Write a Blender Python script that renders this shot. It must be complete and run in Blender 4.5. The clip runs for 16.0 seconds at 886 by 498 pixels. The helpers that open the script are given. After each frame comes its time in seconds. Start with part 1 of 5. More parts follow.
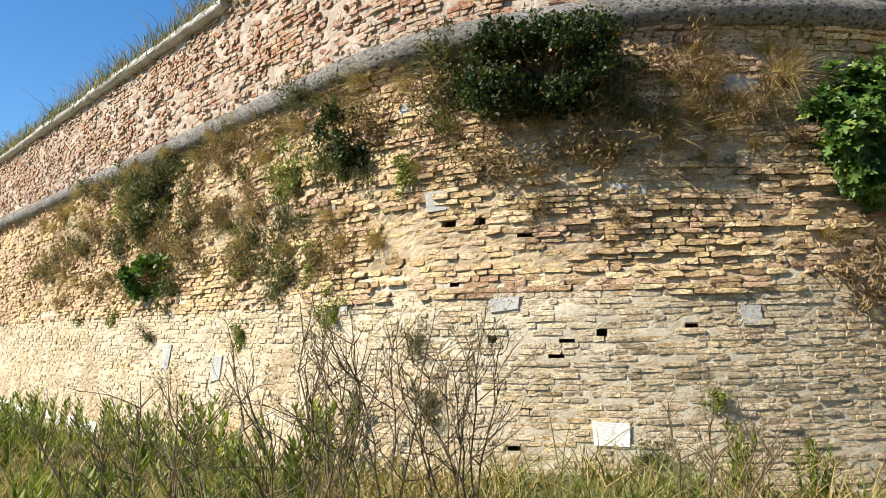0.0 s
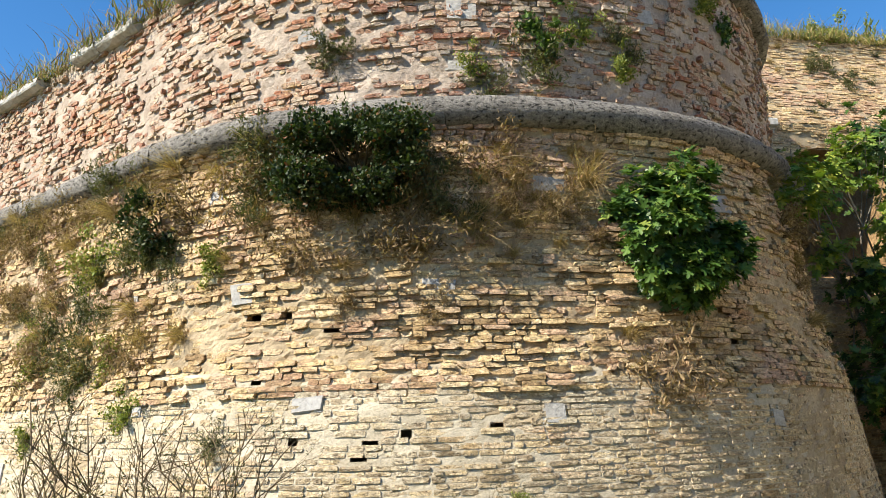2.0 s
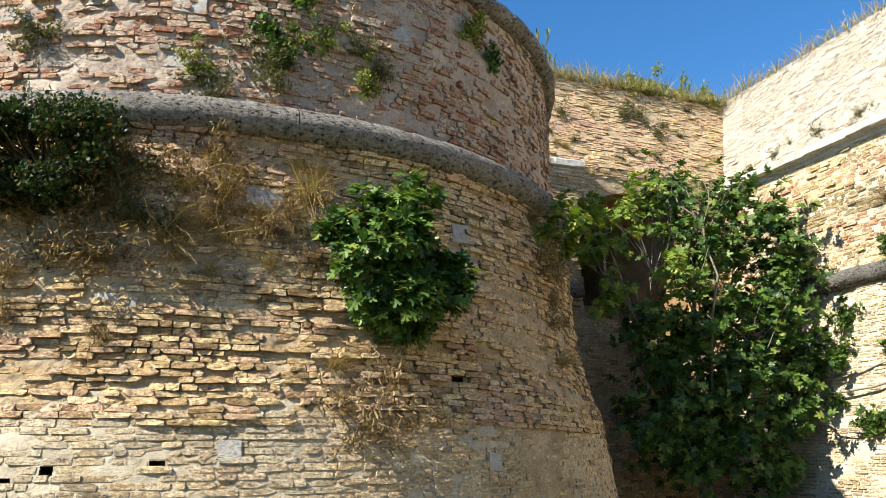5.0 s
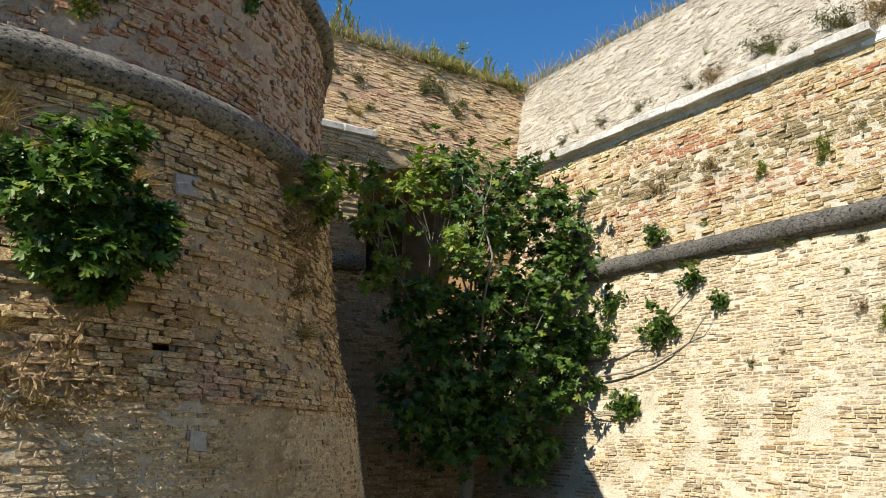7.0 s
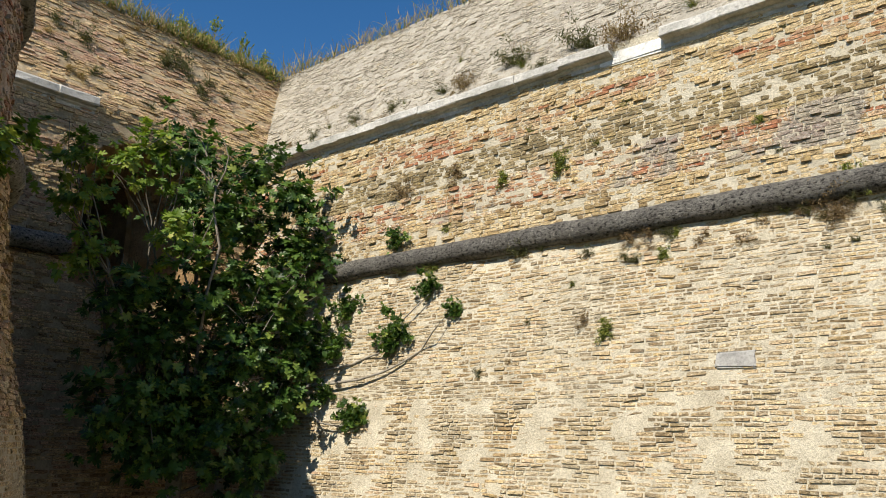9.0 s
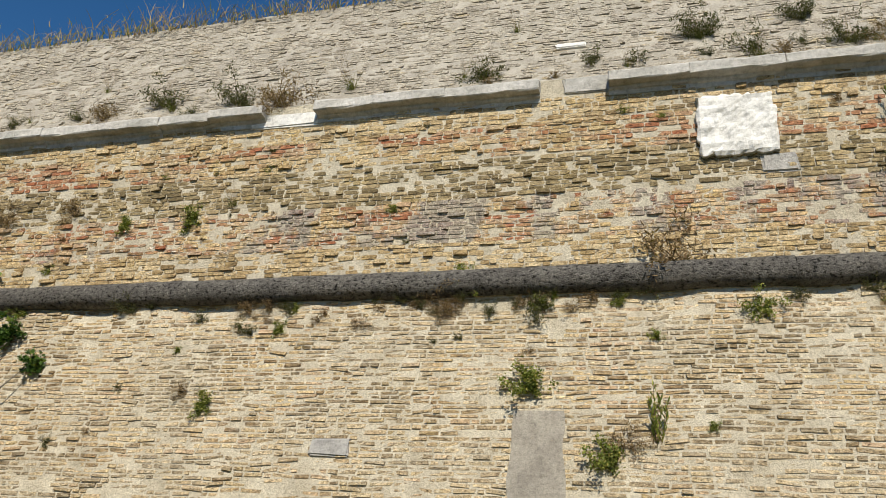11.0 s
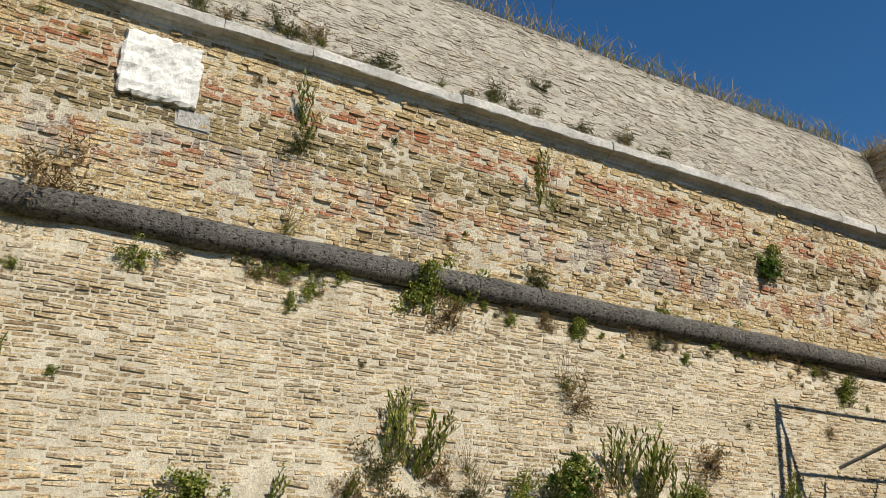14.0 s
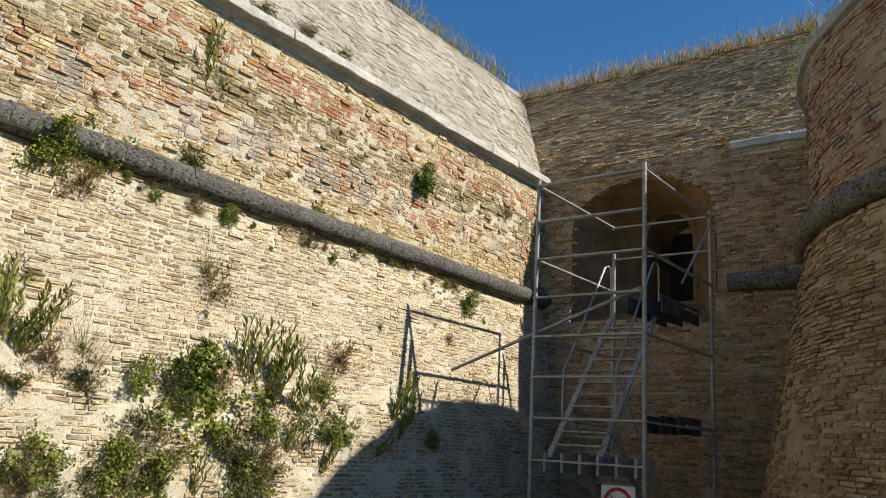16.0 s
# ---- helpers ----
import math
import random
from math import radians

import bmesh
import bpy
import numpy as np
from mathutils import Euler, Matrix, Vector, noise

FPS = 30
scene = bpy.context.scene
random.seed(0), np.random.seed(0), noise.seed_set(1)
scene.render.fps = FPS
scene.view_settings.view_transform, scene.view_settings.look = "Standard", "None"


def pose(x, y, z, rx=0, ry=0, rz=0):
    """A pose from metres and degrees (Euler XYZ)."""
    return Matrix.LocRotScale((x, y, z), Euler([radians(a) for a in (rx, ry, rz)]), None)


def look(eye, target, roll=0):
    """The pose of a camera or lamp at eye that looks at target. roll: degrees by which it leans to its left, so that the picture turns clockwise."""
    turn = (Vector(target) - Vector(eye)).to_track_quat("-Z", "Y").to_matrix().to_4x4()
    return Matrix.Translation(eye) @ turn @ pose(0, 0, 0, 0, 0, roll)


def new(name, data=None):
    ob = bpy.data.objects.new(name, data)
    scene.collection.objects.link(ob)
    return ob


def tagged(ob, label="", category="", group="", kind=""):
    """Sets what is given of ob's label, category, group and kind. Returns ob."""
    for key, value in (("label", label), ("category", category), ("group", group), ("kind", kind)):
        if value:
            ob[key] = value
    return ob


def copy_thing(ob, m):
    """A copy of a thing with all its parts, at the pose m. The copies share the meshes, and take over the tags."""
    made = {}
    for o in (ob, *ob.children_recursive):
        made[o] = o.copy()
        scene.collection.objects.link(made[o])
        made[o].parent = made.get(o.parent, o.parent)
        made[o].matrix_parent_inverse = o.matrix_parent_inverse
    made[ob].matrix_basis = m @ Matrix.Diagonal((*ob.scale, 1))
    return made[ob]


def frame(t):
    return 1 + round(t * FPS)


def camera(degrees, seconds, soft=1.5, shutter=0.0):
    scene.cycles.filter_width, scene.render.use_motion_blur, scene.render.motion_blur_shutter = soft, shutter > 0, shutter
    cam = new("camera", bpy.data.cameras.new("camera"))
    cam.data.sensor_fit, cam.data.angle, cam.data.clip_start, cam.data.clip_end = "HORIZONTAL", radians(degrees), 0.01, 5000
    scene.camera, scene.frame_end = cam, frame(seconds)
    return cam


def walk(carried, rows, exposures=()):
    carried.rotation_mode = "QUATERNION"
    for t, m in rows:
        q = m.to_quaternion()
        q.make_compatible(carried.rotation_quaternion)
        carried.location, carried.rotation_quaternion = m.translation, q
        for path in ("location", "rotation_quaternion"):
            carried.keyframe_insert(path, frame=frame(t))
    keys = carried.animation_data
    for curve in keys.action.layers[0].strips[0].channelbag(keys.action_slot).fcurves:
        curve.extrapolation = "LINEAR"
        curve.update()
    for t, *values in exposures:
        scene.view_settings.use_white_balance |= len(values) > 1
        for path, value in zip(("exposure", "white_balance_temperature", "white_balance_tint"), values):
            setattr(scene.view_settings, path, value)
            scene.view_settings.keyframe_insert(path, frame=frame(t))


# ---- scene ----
cam = camera(57.92, 16.0, 0.9)
# seconds, x, y, z, yaw, pitch, roll
ROWS = [
    (0, 4.9, -1.277, 1.612, -2.51, 5.48, 1.09),
    (0.5, 5.087, -1.263, 1.605, -3.85, 7.61, 1.29),
    (1, 5.267, -1.24, 1.601, -5.91, 9.76, 0.89),
    (1.5, 5.418, -1.2, 1.629, -9.46, 10.75, 1.08),
    (2, 5.607, -1.053, 1.631, -11.83, 12.07, 1.66),
    (2.5, 5.877, -0.998, 1.635, -13.39, 14.77, 3.38),
    (3, 6.297, -1.046, 1.627, -13.67, 15.07, 3.48),
    (5.3, 7.736, -0.785, 1.646, -22.36, 13.86, 0.29),
    (5.5, 7.86, -0.767, 1.656, -23.26, 13.42, 0.39),
    (6, 8.201, -0.716, 1.693, -26.05, 12.98, -0.49),
    (6.5, 8.466, -0.664, 1.699, -31.21, 12.68, -1.07),
    (7, 8.843, -0.569, 1.674, -33.74, 12.76, -0.59),
    (7.5, 9.176, -0.449, 1.663, -35.58, 12.86, -0.88),
    (8, 9.478, -0.336, 1.649, -37.08, 12.33, -0.78),
    (8.5, 9.819, -0.228, 1.705, -42.64, 12.83, -0.49),
    (8.7, 9.884, -0.166, 1.675, -46.05, 13.18, -0.58),
    (11, 11.074, -0.485, 1.638, -75.24, 20.88, -2.77),
    (11.5, 11.216, -0.439, 1.623, -83.75, 22.8, -2.34),
    (12, 11.305, -0.457, 1.614, -90.46, 23.52, -2.12),
    (12.5, 11.376, -0.494, 1.611, -98.27, 23.71, -1.38),
    (13, 11.426, -0.534, 1.602, -105.3, 23.36, -1.13),
    (13.5, 11.431, -0.617, 1.617, -112.18, 22, -1.43),
    (14, 11.376, -0.734, 1.638, -118.51, 19.77, -2.07),
    (14.5, 11.392, -0.799, 1.642, -125.53, 18.31, -2.37),
    (15, 11.443, -0.894, 1.624, -132.23, 17.29, -3.17),
    (15.5, 11.434, -0.975, 1.627, -137.91, 15.45, -3.58),
    (16, 11.404, -1.076, 1.611, -143, 13.69, -3.44),
]
walk(cam, [(t, pose(x, y, z, 90 + pitch, roll, yaw)) for t, x, y, z, yaw, pitch, roll in ROWS],
     [(0.0, 0.98), (2.5, 1.18), (5.5, 1.22), (6.5, 0.9), (7.5, 0.6), (8.5, 0.46), (11.0, 0.06), (13.0, 0.06), (14.5, 0.2), (16.0, 0.5)])

# ------------------------------------------------------------ light
SUN_UP, SUN_WAY = 43.0, 15.5
world = bpy.data.worlds.new("sky")
scene.world = world
world.use_nodes = True
wn, wl = world.node_tree.nodes, world.node_tree.links
sky = wn.new("ShaderNodeTexSky")
sky.sky_type, sky.sun_disc = "NISHITA", False
sky.sun_elevation, sky.sun_rotation = radians(SUN_UP), radians(180 + 90 - SUN_WAY)
sky.air_density, sky.dust_density, sky.ozone_density = 1.0, 0.1, 4.0
deep = wn.new("ShaderNodeHueSaturation")
deep.inputs["Saturation"].default_value = 1.25
wl.new(sky.outputs[0], deep.inputs["Color"])
wl.new(deep.outputs[0], wn["Background"].inputs[0])
wn["Background"].inputs[1].default_value = 0.088
sun = new("sun", bpy.data.lights.new("sun", "SUN"))
sun.data.energy, sun.data.angle, sun.data.color = 5.0, radians(0.53), (1.0, 0.915, 0.765)
sun_dir = Vector((-math.cos(radians(SUN_WAY)) * math.cos(radians(SUN_UP)), -math.sin(radians(SUN_WAY)) * math.cos(radians(SUN_UP)), math.sin(radians(SUN_UP))))
sun.matrix_world = look(sun_dir * 60, (0, 0, 0))


# ------------------------------------------------------------ materials
def material(name, rough=0.9):
    m = bpy.data.materials.new(name)
    m.use_nodes = True
    b = m.node_tree.nodes["Principled BSDF"]
    b.inputs["Roughness"].default_value = rough
    b.inputs["Specular IOR Level"].default_value = 0.25
    return m, m.node_tree.nodes, m.node_tree.links, b


def noise_node(n, l, scale, detail=4, rough=0.55, stretch=None):
    t = n.new("ShaderNodeTexNoise")
    t.inputs["Scale"].default_value, t.inputs["Detail"].default_value, t.inputs["Roughness"].default_value = scale, detail, rough
    g = n.new("ShaderNodeNewGeometry")
    if stretch:
        v = n.new("ShaderNodeVectorMath")
        v.operation = "MULTIPLY"
        v.inputs[1].default_value = stretch
        l.new(g.outputs["Position"], v.inputs[0])
        l.new(v.outputs[0], t.inputs["Vector"])
    else:
        l.new(g.outputs["Position"], t.inputs["Vector"])
    return t


def ramp(n, l, src, stops, mode="LINEAR"):
    r = n.new("ShaderNodeValToRGB")
    r.color_ramp.interpolation = mode
    e = r.color_ramp.elements
    while len(e) < len(stops):
        e.new(0.5)
    for i, (p, c) in enumerate(stops):
        e[i].position = p
        e[i].color = (*c, 1) if len(c) == 3 else c
    l.new(src, r.inputs[0])
    return r.outputs[0]


def mix(n, l, fac, a, b, mode="MIX"):
    x = n.new("ShaderNodeMix")
    x.data_type, x.blend_type = "RGBA", mode
    for sock, val in ((x.inputs[0], fac), (x.inputs[6], a), (x.inputs[7], b)):
        if isinstance(val, (int, float)):
            sock.default_value = val
        elif isinstance(val, tuple):
            sock.default_value = (*val, 1)
        else:
            l.new(val, sock)
    return x.outputs[2]


def bump(n, l, b, src, strength, dist):
    x = n.new("ShaderNodeBump")
    x.inputs["Strength"].default_value, x.inputs["Distance"].default_value = strength, dist
    l.new(src, x.inputs["Height"])
    l.new(x.outputs[0], b.inputs["Normal"])


def piece_random(n, l):
    g, o = n.new("ShaderNodeNewGeometry"), n.new("ShaderNodeObjectInfo")
    a, f = n.new("ShaderNodeMath"), n.new("ShaderNodeMath")
    a.operation, f.operation = "ADD", "FRACT"
    l.new(g.outputs["Random Per Island"], a.inputs[0])
    l.new(o.outputs["Random"], a.inputs[1])
    l.new(a.outputs[0], f.inputs[0])
    return f.outputs[0]


def brick_material(name, tones, patch, patch_at, lime, lime_at, grime=(0.11, 0.10, 0.085), grime_at=(0.58, 0.75), patch_scale=0.55, soak=0.0):
    """tones: ramp of brick colours; patch: colours of the patches where another batch shows; lime: mortar smears;
    soak: how far the mortar's washed-out film takes over where it still holds."""
    m, n, l, b = material(name)
    r = piece_random(n, l)
    base = ramp(n, l, r, tones)
    alt = ramp(n, l, r, patch)
    big = noise_node(n, l, patch_scale, 5, 0.68, (1, 1, 2.6))
    col = mix(n, l, ramp(n, l, big.outputs[0], [(patch_at[0], (0, 0, 0)), (patch_at[1], (1, 1, 1))]), base, alt)
    yellow = noise_node(n, l, 2.3, 6, 0.7, (1, 1, 1.7))
    col = mix(n, l, ramp(n, l, yellow.outputs[0], [(0.56, (0, 0, 0)), (0.70, (0.6, 0.6, 0.6))]), col, (0.52, 0.40, 0.17))
    if soak:
        film = noise_node(n, l, 0.75, 6, 0.7, (1, 1, 1.6))
        col = mix(n, l, ramp(n, l, film.outputs[0], [(0.40, (0, 0, 0)), (0.62, (soak, soak, soak))]), col, lime)
    smear = noise_node(n, l, 7.0, 9, 0.80, (1, 1, 2.2))
    col = mix(n, l, ramp(n, l, smear.outputs[0], [(lime_at[0], (0, 0, 0)), (lime_at[1], (1, 1, 1))]), col, lime)
    stain = noise_node(n, l, 1.1, 6, 0.7, (1, 1, 0.6))
    col = mix(n, l, ramp(n, l, stain.outputs[0], [(grime_at[0], (0, 0, 0)), (grime_at[1], (0.7, 0.7, 0.7))]), col, grime)
    fleck = noise_node(n, l, 19, 7, 0.78, (1, 1, 2.0))
    col = mix(n, l, 0.95, col, ramp(n, l, fleck.outputs[0], [(0.37, (0.16, 0.14, 0.12)), (0.44, (0.72, 0.69, 0.65)), (0.53, (1.05, 1.04, 1.02)), (0.67, (1.75, 1.70, 1.60))]), "MULTIPLY")
    grain = noise_node(n, l, 55, 5, 0.75)
    col = mix(n, l, 0.75, col, ramp(n, l, grain.outputs[0], [(0.34, (0.25, 0.23, 0.21)), (0.46, (0.95, 0.94, 0.92)), (0.66, (1.4, 1.37, 1.3))]), "MULTIPLY")
    l.new(col, b.inputs["Base Color"])
    rough = mix(n, l, 0.5, fleck.outputs[0], grain.outputs[0])
    bump(n, l, b, rough, 0.9, 0.03)
    return m


def plain_material(name, c1, c2, scale=4, grain=40, rough=0.9, bumpy=0.5, dist=0.01, c3=None):
    """Two or three tones in soft patches, with a fine grain that also gives relief."""
    m, n, l, b = material(name, rough)
    a = noise_node(n, l, scale, 6, 0.65)
    stops = [(0.32, c1), (0.65, c2)] + ([(0.8, c3)] if c3 else [])
    col = ramp(n, l, a.outputs[0], stops)
    g = noise_node(n, l, grain, 7, 0.74)
    col = mix(n, l, 0.6, col, ramp(n, l, g.outputs[0], [(0.3, (0.35, 0.35, 0.35)), (0.47, (0.9, 0.9, 0.9)), (0.65, (1.25, 1.25, 1.25))]), "MULTIPLY")
    l.new(col, b.inputs["Base Color"])
    bump(n, l, b, g.outputs[0], bumpy, dist)
    return m


def leaf_material(name, tones, rough=0.55):
    m, n, l, b = material(name, rough)
    col = ramp(n, l, piece_random(n, l), tones)
    l.new(col, b.inputs["Base Color"])
    b.inputs["Specular IOR Level"].default_value = 0.35
    t = n.new("ShaderNodeBsdfTranslucent")
    l.new(mix(n, l, 1.0, col, (1.0, 1.15, 0.5), "MULTIPLY"), t.inputs[0])
    s = n.new("ShaderNodeMixShader")
    s.inputs[0].default_value = 0.32
    l.new(b.outputs[0], s.inputs[1])
    l.new(t.outputs[0], s.inputs[2])
    l.new(s.outputs[0], n["Material Output"].inputs[0])
    return m


BUFF = [(0.0, (0.24, 0.165, 0.09)), (0.3, (0.44, 0.32, 0.175)), (0.6, (0.58, 0.455, 0.26)), (0.85, (0.49, 0.34, 0.23)), (1.0, (0.66, 0.55, 0.34))]
TAN = [(0.0, (0.16, 0.12, 0.07)), (0.35, (0.26, 0.20, 0.12)), (0.7, (0.38, 0.30, 0.185)), (1.0, (0.50, 0.395, 0.25))]
RED = [(0.0, (0.34, 0.125, 0.065)), (0.3, (0.39, 0.21, 0.125)), (0.6, (0.43, 0.29, 0.19)), (1.0, (0.42, 0.33, 0.23))]
PINK = [(0.0, (0.27, 0.13, 0.09)), (0.35, (0.40, 0.25, 0.18)), (0.7, (0.47, 0.36, 0.28)), (1.0, (0.38, 0.33, 0.29))]
GREY = [(0.0, (0.22, 0.20, 0.165)), (0.4, (0.31, 0.285, 0.24)), (0.8, (0.38, 0.35, 0.30)), (1.0, (0.30, 0.275, 0.24))]
brick_ruin = brick_material("worn_buff_brick", BUFF, [(0, (0.36, 0.22, 0.15)), (1, (0.52, 0.37, 0.27))], (0.50, 0.62), (0.58, 0.50, 0.39), (0.55, 0.66))
brick_base = brick_material("limed_buff_brick", BUFF, TAN, (0.5, 0.62), (0.53, 0.475, 0.37), (0.50, 0.62), grime_at=(0.66, 0.85), soak=0.8)
brick_drum = brick_material("pink_drum_brick", PINK, RED, (0.47, 0.62), (0.44, 0.40, 0.34), (0.50, 0.62))
brick_scarp = brick_material("tan_scarp_brick", TAN, BUFF, (0.44, 0.58), (0.53, 0.48, 0.375), (0.53, 0.63), grime=(0.27, 0.26, 0.24), grime_at=(0.60, 0.74), soak=0.5)
brick_talus = brick_material("grey_parapet_brick", GREY, TAN, (0.6, 0.75), (0.43, 0.405, 0.35), (0.50, 0.62), grime_at=(0.60, 0.78), soak=0.7)
# darker brown brick for walls turned from the sun; shade put into the colour
brick_shade = brick_material("shaded_flank_brick", [(0.0, (0.24, 0.16, 0.09)), (0.5, (0.40, 0.285, 0.17)), (1.0, (0.52, 0.40, 0.26))], BUFF, (0.5, 0.65), (0.48, 0.42, 0.32), (0.6, 0.72))
mortar = plain_material("lime_mortar", (0.44, 0.39, 0.295), (0.63, 0.575, 0.455), 2.5, 26, bumpy=0.9, dist=0.03)
mortar_base = plain_material("buff_mortar", (0.38, 0.325, 0.235), (0.58, 0.515, 0.395), 2.0, 30, bumpy=0.9, dist=0.02)
mortar_dark = plain_material("earthy_mortar", (0.29, 0.22, 0.135), (0.52, 0.42, 0.28), 2.5, 25, bumpy=0.9, dist=0.03)
mortar_drum = plain_material("pinkish_mortar", (0.33, 0.26, 0.205), (0.55, 0.46, 0.375), 2.2, 24, bumpy=1.0, dist=0.03)
mortar_grey = plain_material("grey_mortar", (0.30, 0.275, 0.23), (0.47, 0.435, 0.37), 2.0, 30, bumpy=0.8, dist=0.02)


def cordon_material(name, c1, c2, pale):
    """Pitted stone: small dark holes, grey patches and a few pale lime runs."""
    m, n, l, b = material(name)
    col = ramp(n, l, noise_node(n, l, 3.0, 8, 0.75).outputs[0], [(0.34, c1), (0.62, c2)])
    col = mix(n, l, ramp(n, l, noise_node(n, l, 4.5, 7, 0.8, (1.6, 1.6, 0.5)).outputs[0], [(0.60, (0, 0, 0)), (0.70, (1, 1, 1))]), col, pale)
    pit = noise_node(n, l, 17, 4, 0.6, (1, 1, 1.7))
    col = mix(n, l, 1.0, col, ramp(n, l, pit.outputs[0], [(0.36, (0.10, 0.10, 0.10)), (0.43, (0.85, 0.85, 0.85)), (0.62, (1.35, 1.35, 1.33))]), "MULTIPLY")
    fine = noise_node(n, l, 60, 5, 0.75)
    col = mix(n, l, 0.7, col, ramp(n, l, fine.outputs[0], [(0.36, (0.35, 0.35, 0.35)), (0.48, (0.95, 0.95, 0.95)), (0.66, (1.5, 1.5, 1.48))]), "MULTIPLY")
    l.new(col, b.inputs["Base Color"])
    bump(n, l, b, mix(n, l, 0.35, pit.outputs[0], fine.outputs[0]), 1.0, 0.06)
    return m


stone_dark = cordon_material("weathered_cordon_stone", (0.13, 0.12, 0.11), (0.25, 0.235, 0.215), (0.50, 0.48, 0.44))
stone_black = cordon_material("dark_cordon_stone", (0.075, 0.07, 0.065), (0.15, 0.142, 0.13), (0.36, 0.34, 0.31))
stone_pale = plain_material("pale_limestone", (0.36, 0.35, 0.32), (0.60, 0.58, 0.545), 1.8, 14, bumpy=0.9, dist=0.03, c3=(0.82, 0.80, 0.76))
stone_white = plain_material("white_limestone", (0.66, 0.65, 0.62), (0.82, 0.81, 0.78), 2.0, 9, bumpy=0.8, dist=0.03)
stone_grey = plain_material("grey_inset_stone", (0.27, 0.265, 0.255), (0.42, 0.41, 0.395), 5.0, 26, bumpy=0.6, dist=0.015)
stone_weathered = plain_material("weathered_inset_stone", (0.34, 0.33, 0.31), (0.52, 0.50, 0.47), 4.0, 20, bumpy=0.9, dist=0.03)
earth = plain_material("dry_earth", (0.25, 0.19, 0.11), (0.40, 0.32, 0.19), 0.9, 14, bumpy=0.8, dist=0.04, c3=(0.13, 0.14, 0.05))
turf = plain_material("ditch_turf", (0.075, 0.085, 0.03), (0.17, 0.15, 0.07), 0.7, 14, bumpy=0.8, dist=0.04, c3=(0.26, 0.21, 0.12))
# near-black that paints the darkness deep in the embrasures
black_void = plain_material("deep_shade_black", (0.03, 0.027, 0.022), (0.06, 0.05, 0.04), 2.0, 14)


# ------------------------------------------------------------ mesh helpers
def part(name, me, mat, parent=None, label=""):
    if isinstance(me, bmesh.types.BMesh):
        bm, me = me, bpy.data.meshes.new(name)
        bm.to_mesh(me)
        bm.free()
    if mat and not me.materials:
        me.materials.append(mat)
    ob = new(name, me)
    if parent:
        ob.parent = parent
    if label:
        ob["label"] = label
    return ob


def mesh_of(name, verts, faces, smooth=False):
    me = bpy.data.meshes.new(name)
    verts = np.asarray(verts, dtype=np.float32)
    faces = np.asarray(faces, dtype=np.int32)
    k = faces.shape[1]
    me.vertices.add(len(verts))
    me.vertices.foreach_set("co", verts.ravel())
    me.loops.add(faces.size)
    me.loops.foreach_set("vertex_index", faces.ravel())
    me.polygons.add(len(faces))
    me.polygons.foreach_set("loop_start", np.arange(0, faces.size, k, dtype=np.int32))
    me.polygons.foreach_set("use_smooth", np.full(len(faces), smooth))
    me.update(calc_edges=True)
    return me


def lump(u, z, scale, seed):
    """Cheap smooth noise in -1..1 over two coordinates."""
    rs = np.random.RandomState(seed)
    out = np.zeros_like(u, dtype=float)
    for k in range(6):
        a, f, p = rs.rand() * 6.283, scale * (0.6 + 1.3 * rs.rand()), rs.rand(2) * 6.283
        out += np.sin(f * (u * math.cos(a) + z * math.sin(a) * 1.6) + p[0] + 1.3 * np.sin(f * 0.7 * (u * math.sin(a) - z * math.cos(a)) + p[1]))
    return out / 3.4


def sheet(name, surf, u0, u1, z0, z1, step, mat, parent=None, rough=0.0, seed=1, hole=None):
    """A gridded skin over surf(u, z, d)."""
    nu, nz = max(2, int((u1 - u0) / step) + 1), max(2, int((z1 - z0) / step) + 1)
    u, z = np.meshgrid(np.linspace(u0, u1, nu), np.linspace(z0, z1, nz))
    d = rough * (lump(u, z, 2.2, seed) + 0.6 * lump(u, z, 7.0, seed + 1)) if rough else np.zeros_like(u)
    v = surf(u, z, d).reshape(-1, 3)
    i = np.arange(nu * nz).reshape(nz, nu)
    f = np.stack([i[:-1, :-1], i[:-1, 1:], i[1:, 1:], i[1:, :-1]], -1).reshape(-1, 4)
    if hole:
        uc, zc = (u[:-1, :-1] + u[1:, 1:]).ravel() / 2, (z[:-1, :-1] + z[1:, 1:]).ravel() / 2
        f = f[~hole(uc, zc)]
    return part(name, mesh_of(name, v, f), mat, parent)


def brick_table(u0, u1, z0, z1, length, height, joint, seed, wave):
    """Centres, half sizes of a running bond with uneven courses and lengths."""
    rs = np.random.RandomState(seed)
    us, zs, hu, hz = [], [], [], []
    z, row = z0, 0
    while z < z1 - 0.5 * height:
        h = height * rs.uniform(0.82, 1.18)
        u = u0 - rs.rand() * length
        while u < u1:
            w = length * (rs.uniform(0.8, 1.2) if rs.rand() < 0.6 else rs.uniform(0.35, 0.65))
            if u > u0 - 0.02 and u + w < u1 + 0.05:
                us.append(u + w / 2), zs.append(z + h / 2), hu.append((w - joint) / 2), hz.append((h - joint) / 2)
            u += w
        z += h
        row += 1
    u, z = np.array(us), np.array(zs)
    return u, z + wave * lump(u, z, 0.9, seed + 5), np.array(hu), np.array(hz)


